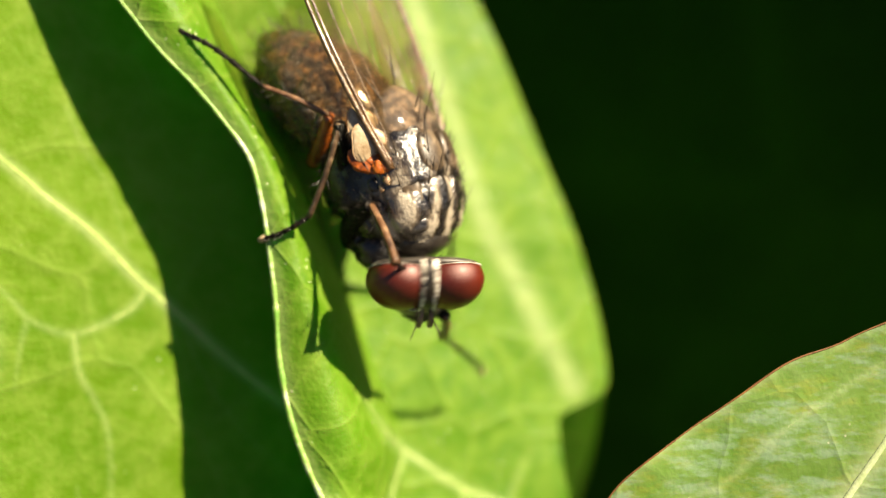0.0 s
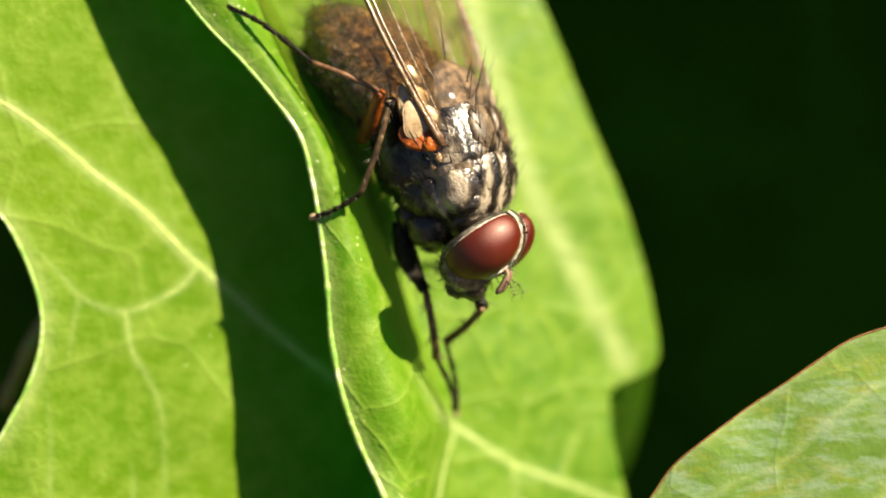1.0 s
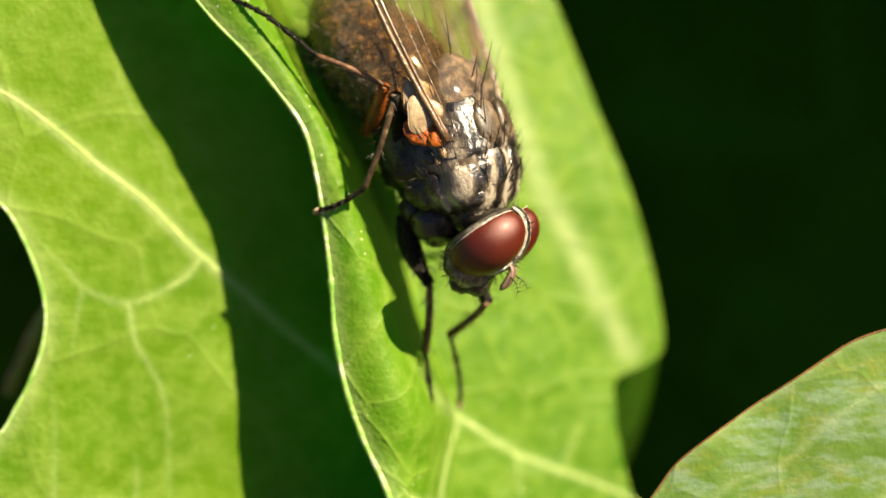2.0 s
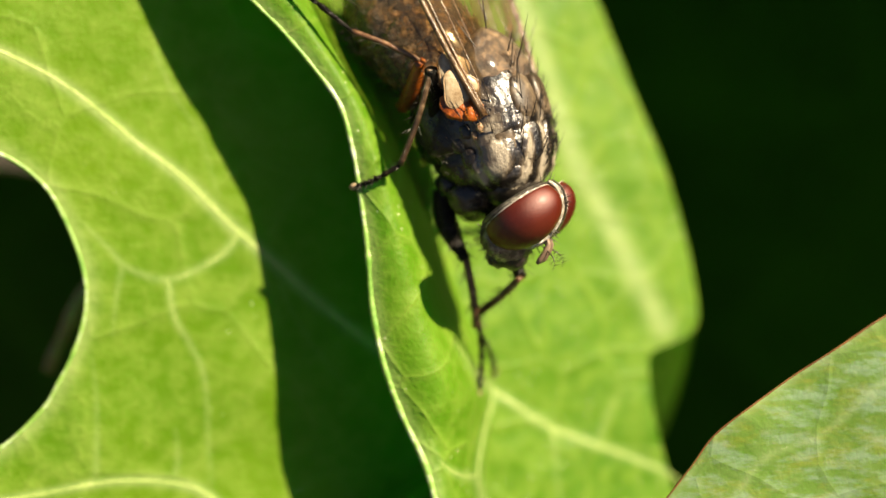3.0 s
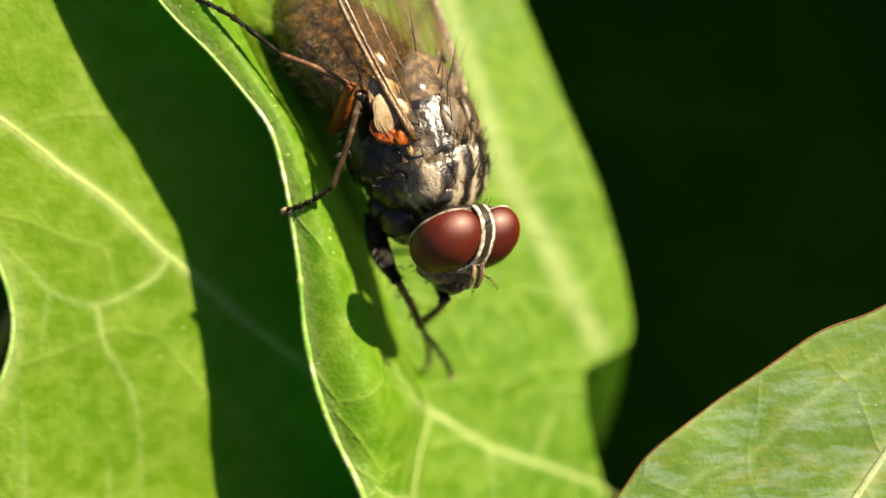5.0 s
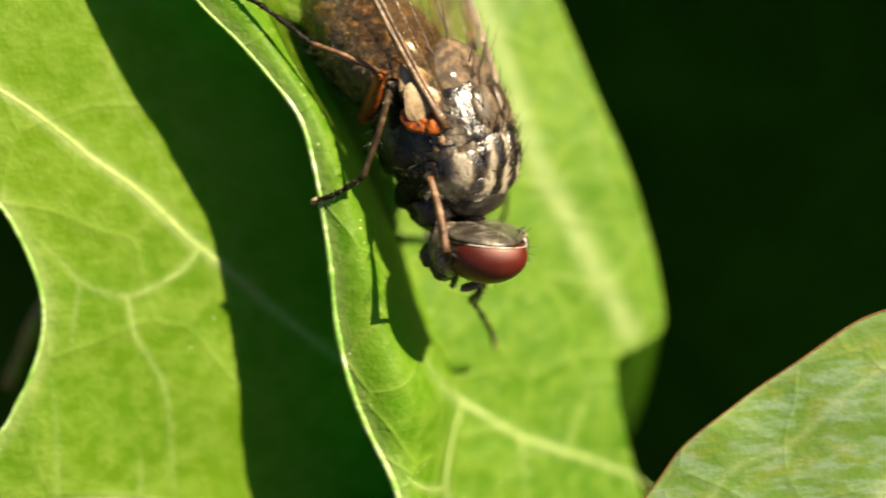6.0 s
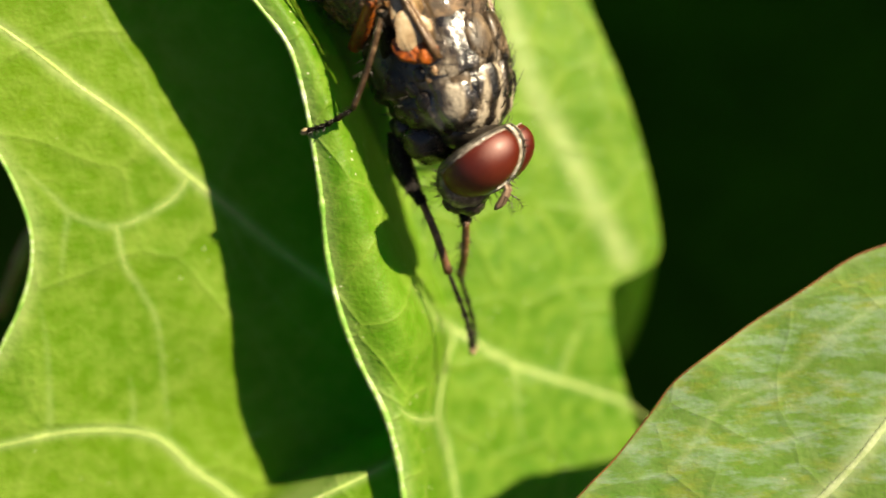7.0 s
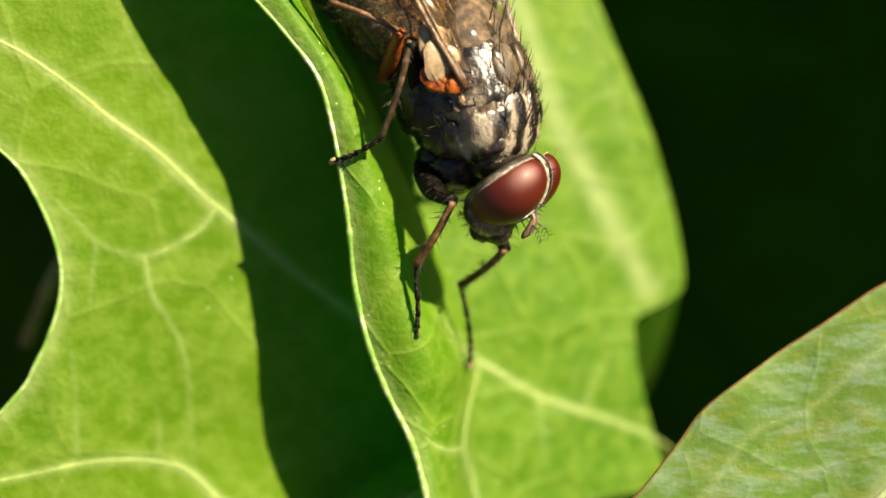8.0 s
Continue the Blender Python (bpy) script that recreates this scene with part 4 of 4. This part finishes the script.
HIP = {"right": local((-0.77, 0.50, -0.18)), "left": local((0.58, 0.11, -0.75))}
FEMUR, TIBIA, TARSUS = 1.32, 1.34, 1.50
part("coxa", tube(bmesh.new(), [Vector((0.75, -0.45, -0.65)) * MM, HIP["right"] * MM], [0.36 * MM, 0.20 * MM], 16), CUTICLE, fly, "black glossy coxa")
part("coxa", tube(bmesh.new(), [Vector((0.75, 0.45, -0.65)) * MM, HIP["left"] * MM], [0.34 * MM, 0.20 * MM], 16), CUTICLE, fly, "black glossy coxa")
part("chest", lump(bmesh.new(), Vector((1.04, -0.20, -0.46)) * MM, (0.50 * MM, 0.66 * MM, 0.50 * MM), None, 26, 34, lambda q: 1 + 0.08 * noise.noise(q * 2.5) + 0.03 * noise.noise(q * 8)), GLOSS, fly, "glossy black chest between the forelegs")
forelegs = {}
for which, seed in (("right", 51), ("left", 61)):
    forelegs[which] = (segment("femur", FEMUR, 0.14, 0.10, LEG, "black bristly fore femur", 60, seed, 0.08, -0.10),
                       segment("tibia", TIBIA, 0.065, 0.075, LEG_BROWN, "brown fore tibia", 40, seed + 1),
                       tarsus(TARSUS, seed + 2, "dark bristly fore foot"))

# head, in its own space: x to the face, y to its left, z to the crown; the joint with the neck is its origin
NECK = local((0.62, 0.34, 0.45))
head = part("head", lump(bmesh.new(), Vector((0.42, 0, -0.05)) * MM, (0.37 * MM, 0.82 * MM, 0.72 * MM), None, 24, 32,
                         lambda q: 1 + 0.10 * max(0, q.x) * (q.z < 0) * abs(q.z)), SKULL, fly, "dark grey-dusted head")
EYE_TILT = {s: pose(0, 0, 0, 0, 10, s * 4).to_3x3() for s in (-1, 1)}
for s in (-1, 1):
    c = Vector((0.45, s * 0.43, 0.06))
    ball = lump(bmesh.new(), (0, 0, 0), (0.50 * MM, 0.60 * MM, 0.71 * MM), None, 32, 40)
    for v in ball.verts:
        v.co = c * MM + EYE_TILT[s] @ Vector((max(v.co.x, -0.20 * MM), v.co.y, v.co.z))
    part("eye", ball, EYE_RED, head, "glossy dark red compound eye")
    rim = [(c + EYE_TILT[s] @ Vector((-0.20, s * 0.555 * math.cos(a), 0.655 * math.sin(a)))) * MM for a in (radians(-96 + 6 * k) for k in range(37))]
    part("eye_rim", tube(bmesh.new(), rim, [0.013 * MM * (0.3 + 0.7 * math.sin(math.pi * k / 36)) * (1 + 0.3 * noise.noise(Vector((k * 0.6, s, 0)))) for k in range(37)], 8, up=Vector((1, 0, 0))),
         SILVER, head, "silver-white band round the eye")
    cheek = [(c + EYE_TILT[s] @ Vector((0.50 * 0.91 * math.cos(a), -s * (0.275 - 0.14 * k / 24), 0.71 * 0.91 * math.sin(a)))) * MM for k, a in ((k, radians(-14 - 4.6 * k)) for k in range(25))]
    part("cheek_band", tube(bmesh.new(), cheek, [(0.028 + 0.062 * math.sin(math.pi * k / 24) * (1 + 0.35 * noise.noise(Vector((k * 0.5, s, 4))))) * MM for k in range(25)], 10), SILVER, head, "silver-white cheek below the eye")
part("occiput", lump(bmesh.new(), Vector((0.17, 0, 0.04)) * MM, (0.13 * MM, 0.95 * MM, 0.66 * MM), pose(0, 0, 0, 0, 12, 0).to_3x3(), 24, 36,
                     lambda q: (abs(q.x) ** 2 + abs(q.y) ** 2.6 + abs(q.z) ** 2.6) ** (-1 / 2.5)), OCCIPUT, head, "grey-dusted flat back of the head")
part("jowl", lump(bmesh.new(), Vector((0.42, 0, -0.56)) * MM, (0.48 * MM, 0.66 * MM, 0.40 * MM), None, 22, 30,
                  lambda q: 1 + 0.05 * noise.noise(q * 4)), JOWL, head, "dark bristly jowl with a silvery cheek")


def face_strip(half, lift, low, top, flare=0.0, rows=36, cols=16):
    """A strip of the skull's front between the eyes, from the mouth to the crown."""
    bm = bmesh.new()
    grid = []
    for j in range(rows + 1):
        a = radians(low + (top - low) * j / rows)
        row = []
        for i in range(cols + 1):
            y = (i / cols * 2 - 1) * (half + flare * (max(0.0, -math.sin(a)) ** 1.4))
            dip = 0.45 * y * y
            row.append(bm.verts.new(Vector((0.43 + (0.53 + lift - dip) * math.cos(a), y, 0.05 + (0.70 + lift - dip) * math.sin(a))) * MM))
        grid.append(row)
    for j in range(rows):
        for i in range(cols):
            bm.faces.new((grid[j][i], grid[j][i + 1], grid[j + 1][i + 1], grid[j + 1][i]))
    bmesh.ops.recalc_face_normals(bm, faces=bm.faces)
    bmesh.ops.solidify(bm, geom=bm.faces[:], thickness=0.05 * MM)
    return bm


part("face_band", face_strip(0.15, 0.010, -92, 106, 0.36), FACE_BAND, head, "silver-white band along the inner edge of the eyes")
part("forehead_stripe", face_strip(0.065, 0.020, 8, 104), CUTICLE, head, "black stripe between the eyes")
part("face_hollow", face_strip(0.09, 0.018, -78, -6, 0.08), FACE, head, "grey-brown hollow of the face below the antennae")
for s in (-1, 1):
    ant = [Vector((0.92, s * 0.07, -0.02)), Vector((1.04, s * 0.09, -0.10)), Vector((1.10, s * 0.10, -0.28)), Vector((1.12, s * 0.10, -0.46))]
    part("antenna", tube(bmesh.new(), curve_points([p * MM for p in ant], 5), [(0.034 + 0.022 * min(1, k / 9) - 0.03 * max(0, k - 13) / 2) * MM for k in range(16)], 12), ANTENNA, head, "short grey-brown antenna")
    ar = [Vector((1.08, s * 0.12, -0.16)), Vector((1.26, s * 0.20, -0.14)), Vector((1.42, s * 0.28, -0.22))]
    bm = tube(bmesh.new(), [p * MM for p in ar], [0.014 * MM, 0.010 * MM, 0.003 * MM], 5)
    for t in (0.25, 0.45, 0.65, 0.85):
        p = ar[0].lerp(ar[2], t)
        for up in (-1, 1):
            tube(bm, [p * MM, (p + Vector((0.07, 0.02 * s, up * 0.10))) * MM], [0.006 * MM, 0.002 * MM], 4, cap=False)
    part("arista", bm, HAIR, head, "feathered bristle of the antenna")
part("mouth", lump(bmesh.new(), Vector((0.66, 0, -0.70)) * MM, (0.30 * MM, 0.38 * MM, 0.26 * MM), None, 22, 28, lambda q: 1 + 0.12 * noise.noise(q * 3)), SKULL, head, "grey-brown mouth edge")
part("proboscis", lump(bmesh.new(), Vector((0.50, 0, -0.92)) * MM, (0.22 * MM, 0.17 * MM, 0.20 * MM), None, 14, 18, lambda q: 1 + 0.15 * noise.noise(q * 3)), CUTICLE, head, "short dark brown folded proboscis")
part("head_bristles", hairs(bmesh.new(), on_body(46, 7, (0.44, 0, -0.10), (0.46, 0.80, 0.72), I3, lambda q: q.x > 0.2 and abs(q.y) < 0.18, 0.26, 0.010, 0.6, -0.3)
                            + on_body(150, 8, (0.38, 0, -0.30), (0.44, 0.80, 0.68), I3, lambda q: q.z < -0.45, 0.17, 0.0055, 0.6, 0.0)
                            + on_body(16, 9, (0.44, 0, 0.1), (0.42, 0.5, 0.62), I3, lambda q: q.z > 0.75, 0.20, 0.009, 0.5, -0.2)), HAIR, head, "black head bristles", "stuff")


# ---- what moves ----
def head_pose(face, crown, reach=(0.0, 0.0)):
    x = Vector(face).normalized()
    z = Vector(crown)
    z = (z - x * z.dot(x)).normalized()
    turn = FLY_TURN.transposed() @ Matrix((x, z.cross(x), z)).transposed()
    return Matrix.Translation((NECK + local(FLY_AT + Vector((*reach, 0)))) * MM) @ turn.to_4x4()


def leg_poses(which, knee, ankle, toe, signs):
    """The three segments of a foreleg through the joints seen from above; signs say which way each one dips."""
    out = []
    a = FLY_TURN @ HIP[which] + FLY_AT
    for (u, v), size, sign in zip((knee, ankle, toe), (FEMUR, TIBIA, TARSUS), signs):
        d = Vector((u - a.x, v - a.y, 0))
        flat = min(d.length, size * 0.995)
        b = a + d.normalized() * flat + Vector((0, 0, sign * math.sqrt(size * size - flat * flat)))
        b.z = max(b.z, height_main(b.x, b.y) + 0.10)
        b = a + (b - a).normalized() * size
        out.append(aim(local(a), local(b), Vector((0.3, -0.2, 1.0))))
        a = b
    return out


HEADS = {
    "aside": ((0.67, -0.69, 0.20), (0.57, 0.72, 0.27), (-0.14, 0.01)),
    "facing": ((0.05, -0.90, 0.30), (0.10, 0.30, 0.88), (-0.06, -0.10)),
    "turning": ((0.44, -0.70, 0.52), (0.36, 0.72, 0.50)),
    "rise": ((0.22, -0.72, 0.58), (0.28, 0.66, 0.70), (-0.04, -0.06)),
    "other": ((0.10, -0.93, 0.15), (-0.62, 0.10, 0.70), (-0.06, -0.10)),
    "other_most": ((0.06, -0.93, 0.10), (-0.74, 0.05, 0.60), (-0.06, -0.10)),
    "other_tilt": ((0.05, -0.85, 0.35), (-0.55, 0.38, 0.70), (-0.06, -0.10)),
    "roll_side": ((0.45, -0.86, 0.15), (0.70, 0.25, 0.65), (-0.10, -0.10)),
    "tilted": ((0.00, -0.92, 0.05), (0.80, -0.35, 0.50), (-0.12, -0.14)),
    "low": ((0.10, -0.78, 0.55), (0.15, 0.62, 0.78)),
    "bowed": ((0.25, -0.95, 0.10), (0.54, 0.14, 0.82), (-0.20, -0.24)),
    "down": ((0.26, -0.94, 0.16), (0.22, -0.02, 0.97), (-0.12, -0.20)),
    "deep": ((0.08, -0.98, -0.14), (0.94, 0.28, 0.14), (-0.04, -0.20)),
    "rolled": ((0.14, -0.98, 0.03), (0.78, 0.12, 0.58), (-0.10, -0.24)),
}
RIGHT = {
    "rub": ([(-0.31, -0.76), (-0.12, -1.99), (0.38, -3.04)], (-0.3, -1, -1)),
    "rub_out": ([(-0.29, -0.79), (0.16, -2.09), (0.71, -3.51)], (-0.3, -1, -1)),
    "rub_in": ([(-0.32, -0.71), (-0.39, -1.99), (-0.19, -3.34)], (-0.3, -1, -1)),
    "stand": ([(-0.24, -0.12), (-0.89, -1.22), (-0.82, -2.65)], (1, -1, -1)),
    "wipe": ([(-0.38, 0.77), (0.47, -0.23), (1.06, -0.74)], (1, 1, -1)),
    "wipe_back": ([(-0.34, 1.11), (0.09, 0.11), (0.66, -0.14)], (1, 1, -1)),
    "wipe_low": ([(-0.28, 0.93), (-0.03, -0.30), (0.27, -0.99)], (1, 1, -1)),
    "drop": ([(-0.44, -0.39), (0.06, -1.59), (0.78, -2.65)], (0.3, -1, -1)),
}
LEFT = {
    "rub": ([(0.71, -1.04), (0.06, -1.71), (0.40, -3.09)], (1, -1, -1)),
    "rub_out": ([(0.44, -1.07), (0.34, -2.15), (0.74, -3.55)], (1, -1, -1)),
    "rub_in": ([(0.66, -1.04), (-0.09, -1.77), (0.06, -3.29)], (1, -1, -1)),
    "stand": ([(0.66, -1.04), (-0.12, -1.77), (0.19, -3.32)], (1, -1, -1)),
    "reach": ([(0.66, -0.79), (0.62, -1.51), (1.32, -2.74)], (1, -1, -1)),
    "swing": ([(0.96, -0.79), (0.96, -1.19), (1.88, -1.91)], (1, -1, -1)),
    "far": ([(0.96, -0.79), (1.36, -1.19), (2.26, -1.91)], (1, -1, -1)),
    "tuck": ([(0.51, -1.08), (0.06, -1.59), (0.36, -2.63)], (1, -1, -1)),
    "down": ([(0.61, -0.89), (0.44, -1.35), (1.04, -2.34)], (1, -1, -1)),
}
# seconds, head, right foreleg, left foreleg
TIMELINE = [
    (0.0, "facing", "wipe_back", "swing"), (0.1, "other_most", "wipe_low", "reach"), (0.2, "other", "wipe", "far"), (0.3, "other", "wipe_back", "swing"),
    (0.4, "other", "wipe_low", "far"), (0.5, "rise", "wipe_low", "swing"), (0.6, "aside", "rub_out", "rub_out"), (0.7, "aside", "rub", "rub_out"),
    (0.8, "aside", "rub_out", "rub_out"), (0.9, "aside", "rub", "rub"), (1.0, "aside", "rub", "rub"), (1.1, "aside", "rub_in", "rub_in"),
    (1.2, "aside", "rub_in", "rub_in"), (1.4, "aside", "rub", "rub"), (1.6, "aside", "rub_out", "rub_out"), (1.8, "aside", "rub", "rub"),
    (2.0, "aside", "rub_in", "rub"), (2.2, "turning", "wipe_low", "tuck"), (2.3, "turning", "drop", "tuck"), (2.4, "aside", "rub", "tuck"),
    (2.5, "aside", "rub_out", "rub_out"), (2.6, "aside", "rub_out", "rub"), (2.7, "aside", "rub", "rub_out"), (2.8, "aside", "rub", "rub"),
    (2.9, "aside", "rub_in", "rub"), (3.0, "aside", "rub", "rub_in"), (3.1, "roll_side", "wipe_back", "reach"), (3.2, "tilted", "wipe", "far"),
    (3.3, "facing", "wipe_low", "tuck"), (3.4, "other_tilt", "wipe_low", "far"), (3.5, "low", "drop", "tuck"), (3.6, "aside", "rub", "rub"),
    (3.7, "aside", "rub_out", "rub_out"), (3.8, "aside", "rub", "rub_out"), (3.9, "aside", "rub_out", "rub"), (4.0, "aside", "rub_in", "rub_in"),
    (4.1, "aside", "rub_in", "rub_in"), (4.14, "rise", "drop", "reach"), (4.2, "other", "wipe_back", "far"), (4.4, "facing", "wipe", "reach"), (4.6, "facing", "wipe_back", "swing"),
    (4.8, "bowed", "wipe_low", "down"), (5.0, "turning", "drop", "tuck"), (5.2, "aside", "rub_in", "rub_in"), (5.3, "aside", "rub_in", "rub_in"),
    (5.4, "aside", "rub_in", "rub"), (5.5, "bowed", "wipe_back", "far"), (5.6, "bowed", "wipe", "reach"), (5.7, "bowed", "wipe", "reach"),
    (5.8, "bowed", "wipe_back", "tuck"), (5.9, "deep", "wipe_low", "tuck"), (6.0, "deep", "wipe_low", "down"), (6.1, "deep", "wipe_low", "reach"),
    (6.2, "rolled", "wipe", "reach"), (6.3, "rolled", "wipe", "reach"), (6.4, "rolled", "wipe", "down"), (6.5, "bowed", "wipe", "reach"),
    (6.6, "down", "wipe_low", "down"), (6.7, "down", "wipe", "reach"), (6.8, "down", "wipe_low", "down"), (6.9, "facing", "wipe_back", "tuck"),
    (7.0, "aside", "rub_out", "rub_out"), (7.1, "aside", "rub", "rub_out"), (7.2, "aside", "rub", "rub_out"), (7.3, "aside", "rub_in", "rub"),
    (7.4, "aside", "rub", "rub"), (7.5, "aside", "rub_in", "rub_in"), (7.6, "aside", "rub_in", "rub_in"), (7.7, "aside", "rub_in", "rub_in"),
    (7.8, "aside", "rub_in", "rub_in"), (7.9, "aside", "stand", "stand"), (8.0, "aside", "stand", "stand"),
]


def motions():
    walk(head, [(t, head_pose(*HEADS[h])) for t, h, r, l in TIMELINE])
    for which, table, column in (("right", RIGHT, 2), ("left", LEFT, 3)):
        rows = [(row[0], leg_poses(which, *[Vector(p) for p in table[row[column]][0]], table[row[column]][1])) for row in TIMELINE]
        for i, ob in enumerate(forelegs[which]):
            walk(ob, [(t, poses[i]) for t, poses in rows])


motions()
